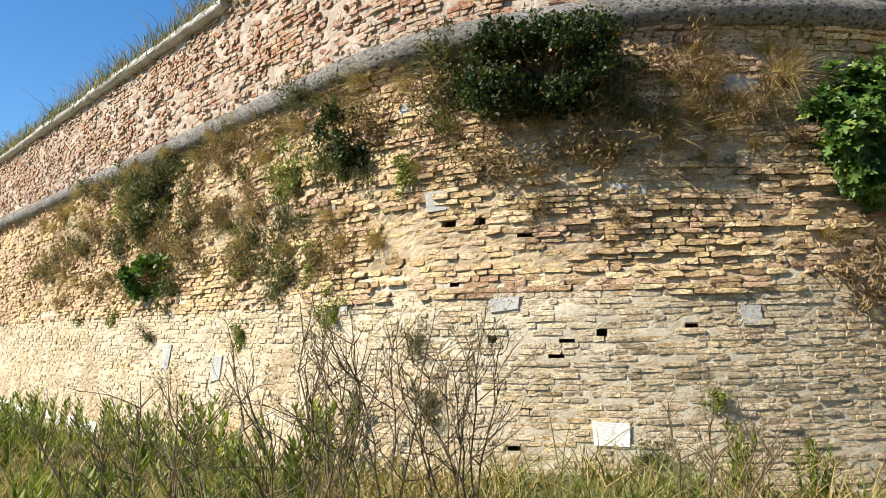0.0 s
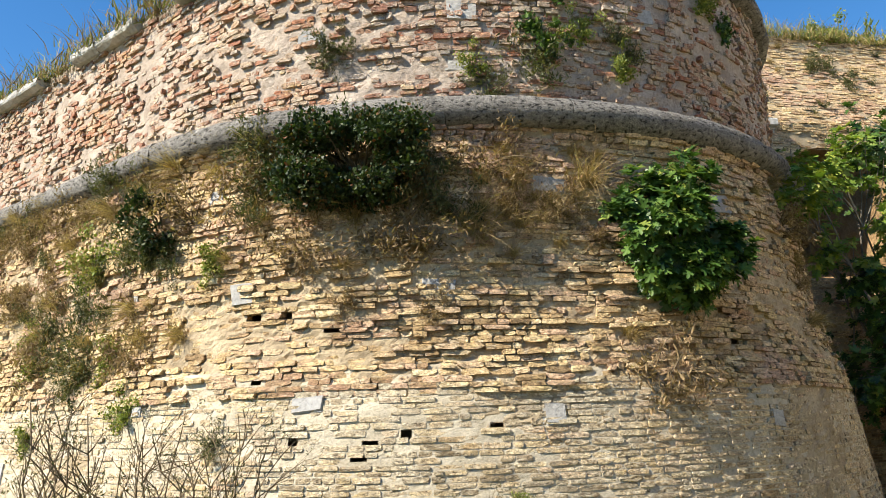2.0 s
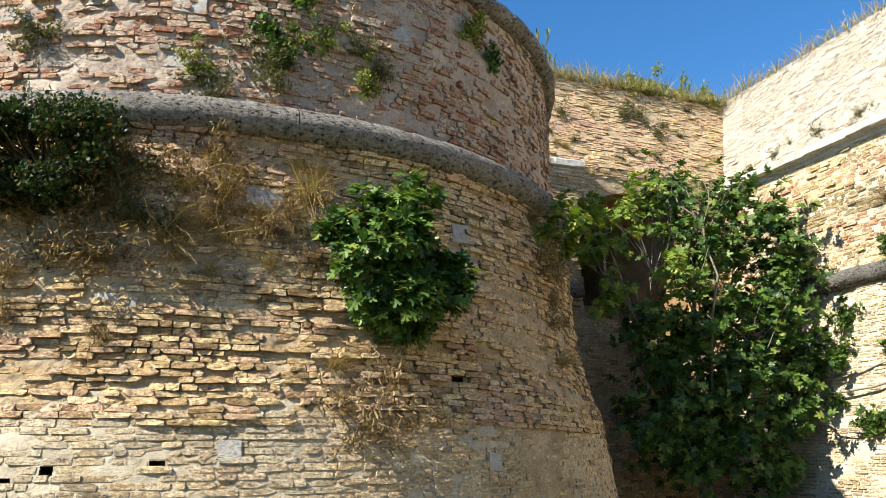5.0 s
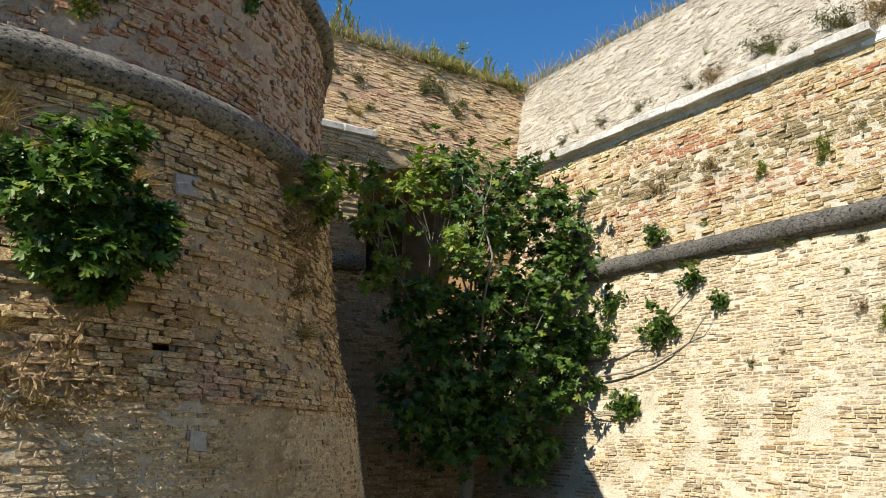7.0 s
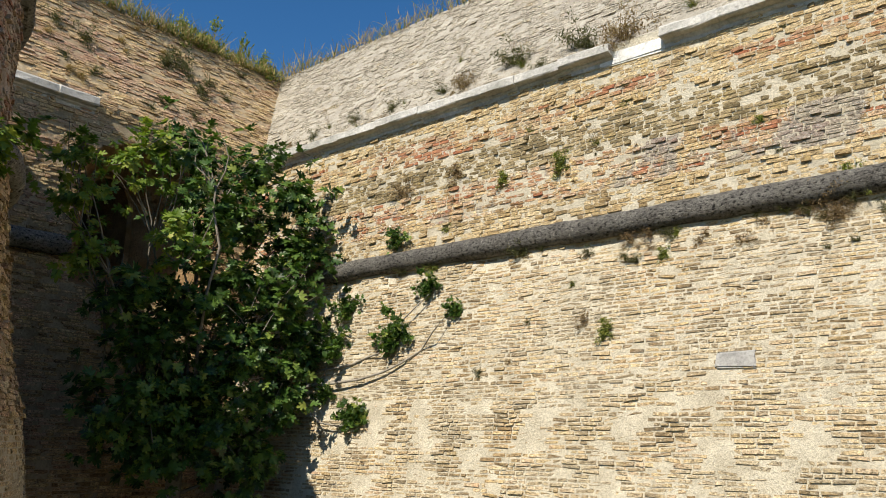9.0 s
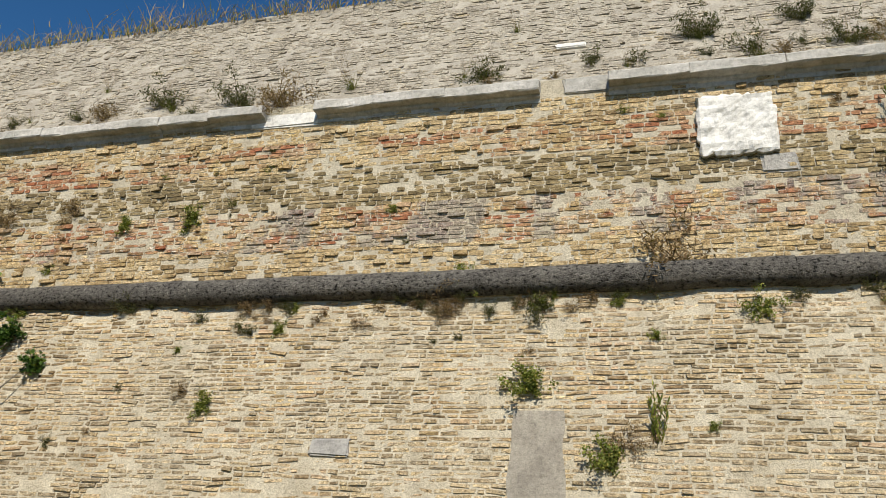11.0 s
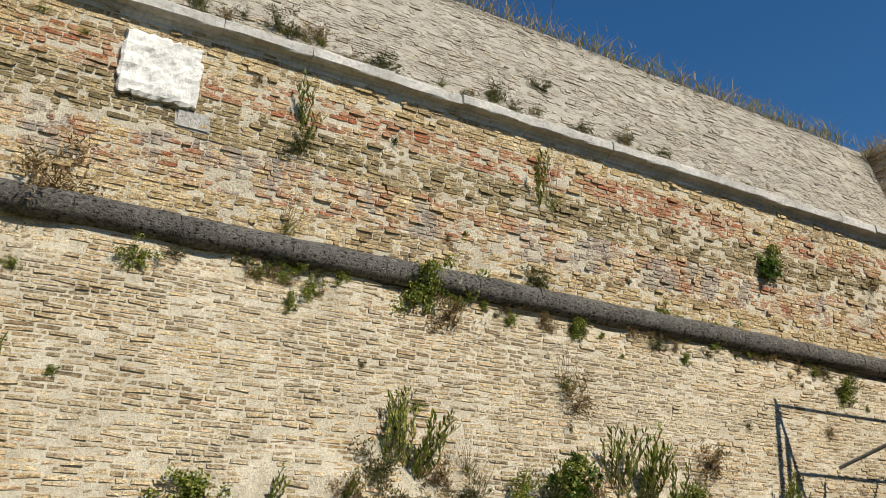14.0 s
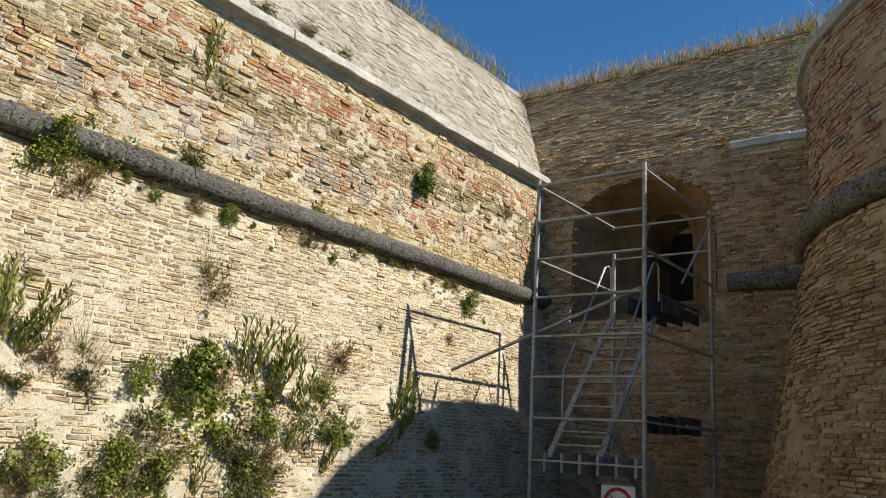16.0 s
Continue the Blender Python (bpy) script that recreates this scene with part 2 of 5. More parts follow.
def bricks_mesh(name, surf, u, z, hu, hz, depth, seed, back=-0.08, ragged=0.12):
    """One box without a back for each brick, its outer face depth in front of surf and a little crooked."""
    rs = np.random.RandomState(seed)
    n = len(u)
    su = np.array([-1, 1, 1, -1])
    sz = np.array([-1, -1, 1, 1])
    shrink = 1 - ragged * rs.rand(n, 4)
    tilt = (0.006 + 0.05 * ragged) * rs.randn(n, 1)
    U = u[:, None] + su * hu[:, None] * (1 - 0.4 * ragged * rs.rand(n, 4))
    Z = z[:, None] + sz * hz[:, None] * shrink + tilt * su * hu[:, None] * 2
    D = depth[:, None] + (0.06 + 0.5 * ragged) * np.abs(hz[:, None]) * rs.randn(n, 4)
    outer = surf(U, Z, D)
    inner = surf(u[:, None] + su * hu[:, None], z[:, None] + sz * hz[:, None], np.full((n, 4), back) + 0 * D)
    v = np.concatenate([outer, inner], 1).reshape(-1, 3)
    o = np.arange(n)[:, None, None] * 8
    quad = np.array([[0, 1, 2, 3], [4, 5, 1, 0], [5, 6, 2, 1], [6, 7, 3, 2], [7, 4, 0, 3]])[None]
    return mesh_of(name, v, (o + quad).reshape(-1, 4))


def worn_bricks(name, surf, u, z, hu, hz, depth, seed, back=-0.10, ragged=0.3):
    """Crumbled bricks: a front of four by three points with rounded, bitten edges, and sides that run into the wall."""
    rs = np.random.RandomState(seed)
    n = len(u)
    gu, gz = np.meshgrid([-1.0, -0.45, 0.4, 1.0], [-1.0, 0.05, 1.0])
    gu, gz = gu.ravel(), gz.ravel()
    rim = [0, 1, 2, 3, 7, 11, 10, 9, 8, 4]
    edge = (np.abs(gu) > 0.9) | (np.abs(gz) > 0.9)
    corner = (np.abs(gu) > 0.9) & (np.abs(gz) > 0.9)
    bite = np.where(corner, 0.15, 0.05) * ragged
    wob = rs.randn(n, 12)
    U = u[:, None] + hu[:, None] * (gu * (1 - bite * np.abs(rs.randn(n, 12)))) + 0.10 * ragged * hz[:, None] * wob
    tilt = 0.035 * ragged * rs.randn(n, 1)
    Z = z[:, None] + hz[:, None] * gz * (1 - 1.3 * bite * np.abs(rs.randn(n, 12))) + tilt * gu * hu[:, None] + 0.12 * ragged * hz[:, None] * rs.randn(n, 12)
    sag = hz[:, None] * (np.where(corner, 0.22, np.where(edge, 0.07, 0.0)) * (0.4 + ragged) + 0.20 * ragged * rs.randn(n, 12))
    D = depth[:, None] - np.abs(sag) + 0.35 * ragged * hz[:, None] * rs.randn(n, 1) * gu
    outer = surf(U, Z, D)
    inner = surf(U[:, rim], Z[:, rim], np.full((n, 10), back))
    v = np.concatenate([outer, inner], 1).reshape(-1, 3)
    front = [[r * 4 + c, r * 4 + c + 1, r * 4 + c + 5, r * 4 + c + 4] for r in range(2) for c in range(3)]
    side = [[rim[(k + 1) % 10], rim[k], 12 + k, 12 + (k + 1) % 10] for k in range(10)]
    o = np.arange(n)[:, None, None] * 22
    return mesh_of(name, v, (o + np.array(front + side)[None]).reshape(-1, 4))


def masonry(name, surf, u0, u1, z0, z1, mat, wall, seed, length=0.29, height=0.068, joint=0.012, proud=0.012, worn=0.01, lost=0.0, relief=None, hole=None, single=None, ragged=0.12, lost_scale=1.6, floor=None, wave=0.014, worn_face=False, spall=0.0):
    """Bricks over a stretch of wall: joined into one mesh, but for the stretch in single, whose bricks are objects."""
    u, z, hu, hz = brick_table(u0, u1, z0, z1, length, height, joint, seed, wave)
    rs = np.random.RandomState(seed + 9)
    depth = proud + worn * rs.randn(len(u)) + spall * (rs.rand(len(u)) < 0.07)
    if relief:
        depth += relief(u, z)
    if floor is not None:
        depth = np.maximum(depth, floor + 0.006 * rs.rand(len(u)))
    keep = rs.rand(len(u)) > lost * np.clip(1 + 1.8 * lump(u, z, lost_scale, seed + 3), 0, 4)
    if hole:
        keep &= ~hole(u, z)
    u, z, hu, hz, depth = u[keep], z[keep], hu[keep], hz[keep], depth[keep]
    alone = np.zeros(len(u), bool)
    if single:
        alone = (u > single[0]) & (u < single[1]) & (z > single[2]) & (z < single[3])
        alone &= np.cumsum(alone) <= 290
        for k in np.nonzero(alone)[0]:
            at = slice(k, k + 1)
            me = (worn_bricks if worn_face else bricks_mesh)("brick", surf, u[at], z[at], hu[at], hz[at], depth[at], seed + 40 + int(k), ragged=ragged)
            PIECES.append((wall, mat, me, surf(u[at], z[at], depth[at])[0]))
    a = ~alone
    ob = part(name, (worn_bricks if worn_face else bricks_mesh)(name, surf, u[a], z[a], hu[a], hz[a], depth[a], seed + 4, ragged=ragged), mat, wall)
    ob["kind"] = "stuff"
    return ob


PIECES = []


def thing(name, label, category, group="", kind="", at=(0, 0, 0)):
    ob = new(name)
    ob.location = at
    return tagged(ob, label, category, group, kind)


# ------------------------------------------------------------ plan
CX, CY, CR = 8.74, 13.41, 5.88          # round shoulder of the bastion
TA = math.radians(-141.5)              # outward normal of the straight face
TOP_1, CORD = 7.40, 5.2
FACE_X = 21.15                         # long wall between the two bastions
BACK_1, BACK_2 = 14.75, -17.57         # retired walls of the two recesses
C2X, C2Y, C2R = 9.0, -16.22, 5.56


def lower(z):
    return np.where(z < 5.0, 0.12 + 0.2 * (5.0 - z), 0.0)


def batter(z):
    return np.where(z < 5.0, 0.19 + 0.156 * (5.0 - z), -0.023 * (z - 5.0))


def worn_back(u, z):
    """How far the ruined zone under the cordon has lost its face."""
    edge = 1.85 + 0.25 * lump(u, z * 0, 0.8, 31) + 0.16 * lump(u, z * 0, 3.1, 32)
    t = np.clip((z - edge) / 0.7, 0, 1) * np.clip((5.1 - z) / 0.3, 0, 1)
    return -t * (0.12 + 0.06 * lump(u, z, 1.1, 33))


def bastion(u, z, d):
    """u runs along the straight face (u < 0) and round the shoulder (u > 0)."""
    u = u + 0.30
    r = CR + batter(z) + d
    ang = TA + np.maximum(u, 0) / CR
    line = np.minimum(u, 0)
    x = CX + r * np.cos(ang) - line * math.sin(TA)
    y = CY + r * np.sin(ang) + line * math.cos(TA)
    rise = 0.30 * np.clip((u - 0.5) / 3.5, 0, 1) * np.clip((z - 5.6) / 1.8, 0, 2)  # the parapet is a little higher round the shoulder
    return np.stack([x, y, z + rise + 0 * u], -1)


def bastion_ruin(u, z, d):
    return bastion(u, z, d + worn_back(u, z))


def bastion_far(u, z, d):
    """The second bastion, the mirror of the first: u from its recess side towards the ditch."""
    r = C2R + lower(z) + d
    ang = math.radians(-50) + u / C2R
    return np.stack([C2X + r * np.cos(ang), C2Y + r * np.sin(ang), z + 0 * u], -1)


def scarp(u, z, d):
    """Long wall; u = -y."""
    back = np.where(z > 8.2, 0.06 + 0.52 * (z - 8.2), 0.0)
    return np.stack([FACE_X - lower(z) - d + back, -u, z + 0 * u], -1)


def flank_1(u, z, d):
    """Retired wall, u = x."""
    back = np.where(z > 8.3, 0.05 + 0.5 * (z - 8.3), 0.0)
    return np.stack([u, BACK_1 - d - 0.6 * lower(z) + back, z + 0 * u], -1)


def flank_2(u, z, d):
    """Retired wall facing the other way, u = -x."""
    back = np.where(z > 8.3, 0.05 + 0.5 * (z - 8.3), 0.0)
    return np.stack([-u, BACK_2 + d + 0.6 * lower(z) - back, z + 0 * u], -1)


# gaps where bricks have fallen out of the bastion's face: along, height
GAPS = [(3.1, 2), (1.85, 2.08), (2.06, 2.8), (3.36, 2.38), (2.6, 2.6), (3.1, 2.01), (1.84, 2.07), (3.02, 1.43), (2.93, 1.27), (2.28, 1.44), (3.35, 1.5), (1.72, 2.79), (2.03, 2.8), (4.16, 1.56), (7.03, 4.71), (5.79, 4.47), (2.51, 0.33), (7.01, 2.45), (2.67, 0.7)]


def gap(u, z):
    out = np.zeros(np.shape(u), bool)
    for k, (a, b) in enumerate(GAPS):
        out |= (np.abs(u - a) < 0.05 + 0.02 * (k % 3)) & (np.abs(z - b) < 0.032 + 0.01 * (k % 2))
    return out


# ------------------------------------------------------------ ground
def ground_height(x, y):
    return 0.10 * np.sin(x * 0.6 + 1) * np.cos(y * 0.5) + 0.05 * np.sin(x * 1.7 + y * 1.3) - 0.42 * np.clip((5 - x) / 8, 0, 1) - 0.05


gx = np.concatenate([[-2500, -400, -120, -60], np.linspace(-34, 46, 161), [70, 140, 400, 2500]])
X, Y = np.meshgrid(gx, gx - 5)
inside = np.exp(-((X / 60) ** 2 + (Y / 60) ** 2) ** 2)
V = np.stack([X, Y, ground_height(X, Y) * inside], -1).reshape(-1, 3)
I = np.arange(X.size).reshape(X.shape)
ground = part("ground", mesh_of("ground", V, np.stack([I[:-1, :-1], I[:-1, 1:], I[1:, 1:], I[1:, :-1]], -1).reshape(-1, 4), True), turf)
tagged(ground, "ditch floor of patchy green and dry turf", "ground", kind="structure")


# ------------------------------------------------------------ bastion with its round shoulder
U0, U1 = -26.0, 16.2
wall_1 = thing("wall_bastion", "ruined buff brick bastion wall with a round shoulder", "wall", kind="structure")
sheet("core", lambda u, z, d: bastion_ruin(u, z, d - 0.016 + 0.026 * lump(u, z, 1.3, 44) + 0.012 * lump(u, z * 1.6, 16.0, 46) + 0.008 * lump(u, z, 37.0, 47)), U0, U1, -0.8, 5.15, 0.045, mortar_dark, wall_1, 0.014, 3, gap)
sheet("inner_core", lambda u, z, d: bastion(u, z, d - 0.5), U0, U1, -0.8, 5.3, 0.5, mortar_dark, wall_1)
sheet("drum_core", lambda u, z, d: bastion(u, z, d - 0.006 + 0.012 * lump(u, z * 1.5, 9.0, 48) + 0.006 * lump(u, z, 29.0, 49)), U0, U1, 5.1, TOP_1 + 0.1, 0.05, mortar_drum, wall_1, 0.010, 5)
sheet("base_render", lambda u, z, d: bastion(u, z, d - 0.002 + 0.006 * lump(u, z, 3.0, 51) + 0.004 * lump(u, z, 21.0, 50) + worn_back(u, z) * 1.4), U0, U1, -0.8, 2.2, 0.05, mortar_base, wall_1, 0.003, 4, gap)
masonry("base_bricks", bastion, U0, U1, -0.7, 2.0, brick_base, wall_1, 11, length=0.26, height=0.066, proud=0.010, worn=0.005, lost=0.08, relief=worn_back, joint=0.013, ragged=0.5, hole=gap, worn_face=True, spall=0.014)


def ledges(u, z):
    """Courses that stick out or have dropped back, as long uneven shelves."""
    return 0.030 * lump(u, z, 1.7, 41) + 0.026 * lump(u, z * 7.0, 2.4, 42) + 0.012 * lump(u, z * 2.0, 7.0, 45)


masonry("ruin_bricks", bastion_ruin, U0, U1, 1.9, 5.02, brick_ruin, wall_1, 12, length=0.25, height=0.068, joint=0.006, proud=0.026, worn=0.011, lost=0.10,
        relief=ledges, single=(4.0, 9.5, 2.2, 2.85), ragged=0.85, floor=-0.035, wave=0.04, hole=gap, worn_face=True, spall=0.03)
masonry("drum_bricks", bastion, U0, U1, 5.3, TOP_1, brick_drum, wall_1, 13, length=0.21, height=0.064, joint=0.008, proud=0.020, worn=0.014, lost=0.20, spall=0.03, relief=lambda u, z: 0.022 * lump(u, z, 4.0, 43), ragged=0.8, wave=0.03, single=(2.5, 8.5, 5.6, 6.2), worn_face=True)

sheet("white_footing", lambda u, z, d: bastion(u, z, d + 0.03 + 0.1 * np.clip(-0.1 - z, 0, 1)), -18, -7.5, -0.95, -0.12, 0.12, stone_white, wall_1, 0.02, 15)
# ------------------------------------------------------------ long wall
wall_2 = thing("wall_scarp", "long tan brick scarp wall with red patches", "wall", kind="structure")
V0, V1 = -BACK_1 - 0.2, -BACK_2 + 0.2


def low_ruin(u, z):
    """The foot of the wall towards the second recess has lost its face."""
    t = np.clip((u - 1.5) / 3, 0, 1) * np.clip((12 - u) / 2, 0, 1) * np.clip((2.35 + 0.3 * lump(u, z * 0, 1.2, 51) - z) / 0.2, 0, 1)
    return t * (0.09 + 0.05 * lump(u, z, 2.5, 52))


def eaves(u, z):
    """Bricks worn away right under the cordon."""
    return -0.08 * np.clip((z - 4.5) / 0.25, 0, 1) * np.clip(0.3 + lump(u, z, 2.6, 55), 0, 1)


sheet("core", lambda u, z, d: scarp(u, z, d - 0.003 + low_ruin(u, z) + eaves(u, z)), V0, V1, -0.8, 5.15, 0.16, mortar, wall_2, 0.0025, 6)
sheet("band_core", scarp, V0, V1, 5.1, 8.2, 0.25, mortar, wall_2, 0.002, 7)
sheet("parapet_core", lambda u, z, d: scarp(u, z, d + 0.006 * lump(u, z, 13.0, 57)), V0 - 1.8, V1 + 2, 8.2, 11.5, 0.08, mortar_grey, wall_2, 0.004, 8)
masonry("scarp_bricks", scarp, V0, V1, -0.7, 5.0, brick_scarp, wall_2, 21, height=0.066, proud=0.003, worn=0.0035, lost=0.05, ragged=0.35, spall=0.012, joint=0.017, relief=lambda u, z: low_ruin(u, z) + eaves(u, z) + 0.02 * lump(u, z, 5, 53) * (z < 2.4), length=0.27, single=(-1.5, 4.5, 3.45, 4.35))
CREAM = [(0.0, (0.34, 0.25, 0.13)), (0.4, (0.48, 0.37, 0.21)), (1.0, (0.58, 0.48, 0.31))]
OLIVE = [(0.0, (0.17, 0.135, 0.075)), (0.5, (0.29, 0.235, 0.135)), (1.0, (0.42, 0.34, 0.21))]
band_pale = brick_material("pale_band_brick", CREAM, TAN, (0.5, 0.65), (0.55, 0.50, 0.40), (0.56, 0.68))
band_olive = brick_material("olive_band_brick", OLIVE, TAN, (0.55, 0.68), (0.47, 0.43, 0.34), (0.58, 0.68))
band_red = brick_material("red_row_brick", CREAM, RED, (0.43, 0.53), (0.52, 0.46, 0.36), (0.58, 0.70), patch_scale=0.45)
band_grey = brick_material("grey_patched_brick", BUFF, RED, (0.47, 0.55), (0.66, 0.63, 0.58), (0.56, 0.60), (0.29, 0.285, 0.275), (0.50, 0.55), 0.9)
for za, zb, bm_, sd, single in ((5.3, 5.72, band_pale, 221, None), (5.7, 6.4, band_grey, 222, (-2.0, 4.0, 5.8, 6.3)), (6.38, 7.02, band_olive, 223, None), (7.0, 7.5, band_red, 224, None), (7.48, 7.9, band_pale, 225, None)):
    masonry("band_bricks", scarp, V0, V1, za, zb, bm_, wall_2, sd, length=0.25, proud=0.012, worn=0.006, lost=0.07, relief=lambda u, z: 0.006 * lump(u, z, 3, 54), ragged=0.55, single=single, worn_face=True, spall=0.03)
masonry("parapet_bricks", scarp, V0 - 1.8, V1 + 2, 8.25, 11.45, brick_talus, wall_2, 23, length=0.25, height=0.068, joint=0.012, proud=0.010, worn=0.006, lost=0.08, ragged=0.7, wave=0.02, worn_face=True, spall=0.018)


# ------------------------------------------------------------ recess walls
def opening(uc, zc, a, b, sill, spring):
    mid, half = (a + b) / 2, (b - a) / 2
    rise = np.sqrt(np.clip(1 - ((uc - mid) / half) ** 2, 0, 1)) * half * 0.62
    return (uc > a) & (uc < b) & (zc > sill) & (zc < spring + rise)


wall_3 = thing("wall_recess_1", "brown brick retired wall with an embrasure", "wall", kind="structure")
hole_1 = lambda u, z: opening(u, z, 16.9, 19.9, 4.5, 6.75)
sheet("core", flank_1, 12.5, 23.6, -0.8, 11.35, 0.1, mortar_dark, wall_3, 0.0, 9, hole_1)
masonry("flank_bricks", flank_1, 12.5, 23.6, -0.7, 11.3, brick_ruin, wall_3, 31, proud=0.02, worn=0.016, lost=0.07, hole=hole_1, ragged=0.7, worn_face=True)
wall_4 = thing("wall_recess_2", "brown brick retired wall with an arched embrasure", "wall", kind="structure")
hole_2 = lambda u, z: opening(u, z, -20.3, -16.9, 4.5, 6.75)
sheet("core", flank_2, -23.6, -12.5, -0.8, 11.35, 0.1, mortar_dark, wall_4, 0.0, 10, hole_2)
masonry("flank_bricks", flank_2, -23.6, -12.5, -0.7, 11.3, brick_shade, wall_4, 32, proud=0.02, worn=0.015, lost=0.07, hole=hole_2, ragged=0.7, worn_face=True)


# vault brick in darker browns, the recess's shade put into the colour
vault_brick = plain_material("shade_toned_vault_brick", (0.20, 0.125, 0.06), (0.40, 0.27, 0.14), 1.8, 22, bumpy=1.0, dist=0.05, c3=(0.12, 0.09, 0.06))


def embrasure(parent, xa, xb, y, way):
    """A splayed vault that narrows to a dark inner hole."""
    n, rings = 14, [(-0.04, 1.0), (1.7, 0.42), (1.7, 0.34), (3.2, 0.34)]
    mid, half = (xa + xb) / 2, (xb - xa) / 2
    v, f = [], []
    for dep, k in rings:
        prof = [(-1, 0.0), (-1, 2.25)] + [(-math.cos(math.pi * i / n), 2.25 + 0.62 * half * math.sin(math.pi * i / n)) for i in range(1, n)] + [(1, 2.25), (1, 0.0)]
        for px, pz in prof:
            v.append((mid + px * half * k, y + way * dep, 4.5 + pz * (0.5 + 0.5 * k) + (1 - k) * 1.1))
    m = n + 3
    for r in range(len(rings) - 1):
        for i in range(m):
            j = (i + 1) % m
            f.append((r * m + i, r * m + j, (r + 1) * m + j, (r + 1) * m + i))
    part("vault", mesh_of("vault", v, f), vault_brick, parent, "brick vault of the embrasure, darkened in colour for its shade")
    # added box that closes the hole, its shade put into the colour
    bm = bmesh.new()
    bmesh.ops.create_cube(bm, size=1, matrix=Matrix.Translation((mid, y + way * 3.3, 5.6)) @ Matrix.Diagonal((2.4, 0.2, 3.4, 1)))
    part("backing", bm, black_void, parent, "near-black backing that paints the hole's deep shade")


embrasure(wall_3, 16.9, 19.9, BACK_1 + 0.0, 1)
embrasure(wall_4, 16.9, 20.3, BACK_2 - 0.0, -1)

# ------------------------------------------------------------ second bastion
wall_5 = thing("wall_bastion_2", "round brown brick shoulder of a second bastion", "wall", kind="structure")
sheet("core", bastion_far, 0.0, 17.0, -0.8, 8.1, 0.2, mortar_dark, wall_5, 0.02, 14)
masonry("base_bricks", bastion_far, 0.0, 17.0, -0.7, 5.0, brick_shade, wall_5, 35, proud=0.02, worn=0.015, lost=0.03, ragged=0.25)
masonry("drum_bricks", bastion_far, 0.0, 17.0, 5.35, 8.0, brick_drum, wall_5, 36, proud=0.015, worn=0.014, lost=0.06, ragged=0.25)


# ------------------------------------------------------------ cordons and string courses
def swept(surf, u0, u1, section, steps=6, seed=0, rough=0.006):
    """A stone that follows a wall from u0 to u1; section: outline as (d, z)."""
    rs = np.random.RandomState(seed)
    v, f, m = [], [], len(section)
    for k in range(steps + 1):
        u = u0 + (u1 - u0) * k / steps
        pts = surf(np.full(m, u), np.array([s[1] for s in section]) , np.array([s[0] for s in section]))
        v.extend(pts + rough * rs.randn(m, 3))
    for k in range(steps):
        for i in range(m):
            j = (i + 1) % m
            f.append((k * m + i, k * m + j, (k + 1) * m + j, (k + 1) * m + i))
    me = bpy.data.meshes.new("stone")
    last = len(v)
    v.extend(v[:m] + v[steps * m:steps * m + m])
    me.from_pydata([tuple(p) for p in v], [], f + [tuple(range(last, last + m))[::-1], tuple(range(last + m, last + 2 * m))])
    for p in me.polygons:
        p.use_smooth = m > 10 and len(p.vertices) == 4
    me.update()
    return me


def course(name, surf, u0, u1, section, length, mat, label, parent_kind, seed, gap=0.005, vary=0.25, skip=()):
    whole = thing(name, label, "moulding", kind="structure")
    rs = np.random.RandomState(seed)
    u = u0
    while u < u1 - 0.2:
        w = min(length * (1 + vary * rs.uniform(-1, 1)), u1 - u)
        if not any(a < u + w / 2 < b for a, b in skip):
            j = (0.004 if len(section) > 10 else 0.012) * rs.randn(2)
            sec = [(d + j[0], z + 0.6 * j[1]) for d, z in section]
            part("stone", swept(surf, u + gap / 2, u + w - gap / 2, sec, max(3, int(w / 0.22)), seed + int(u * 7) % 97), mat, whole)
        u += w
    return whole


def straight(surf):
    """The wall's surface at one height, upright, for mouldings."""
    return lambda u, z, d: surf(u, z * 0 + 5.3, d) * np.array([1, 1, 0]) + np.stack([0 * z, 0 * z, z], -1)


ROLL = [(0.13 + 0.20 * math.cos(a), CORD + 0.19 * math.sin(a)) for a in [math.radians(t) for t in range(-150, 151, 25)]] + [(-0.1, CORD + 0.1), (-0.1, CORD - 0.1)]
SLAB = [(-0.1, 7.84), (0.02, 7.84), (0.03, 7.90), (0.07, 7.92), (0.08, 7.955), (0.20, 7.965), (0.22, 7.98), (0.215, 8.11), (0.19, 8.14), (-0.2, 8.24)]
RIM = [(-0.15, 7.33), (0.05, 7.34), (0.13, 7.38), (0.15, 7.41), (0.14, 7.50), (-0.2, 7.56)]
course("cordon_bastion", straight(bastion), U0, U1, [(d, z - 0.06) for d, z in ROLL], 1.25, stone_dark, "weathered grey rounded stone cordon", "", 61)
course("cordon_scarp", straight(scarp), V0 + 0.1, V1 - 0.1, [(d, z - 0.14) for d, z in ROLL], 1.3, stone_black, "dark pitted rounded stone cordon", "", 62)
course("cordon_recess", straight(flank_2), -16.6, -12.6, ROLL, 1.1, stone_dark, "dark rounded stone cordon", "", 63)
course("cordon_recess_1", straight(flank_1), 13.0, 16.8, ROLL, 1.1, stone_dark, "dark rounded stone cordon", "", 68)
course("cordon_bastion_2", straight(bastion_far), 0.2, 16.8, ROLL, 1.25, stone_dark, "weathered brown rounded stone cordon", "", 64)
course("string_scarp", straight(scarp), V0, V1, SLAB, 1.15, stone_pale, "pale weathered limestone string course", "", 65, skip=[(-0.73, 0.5), (-5.7, -4.5)])
upright = lambda u, z, d: bastion(u, z, d + 0.05)
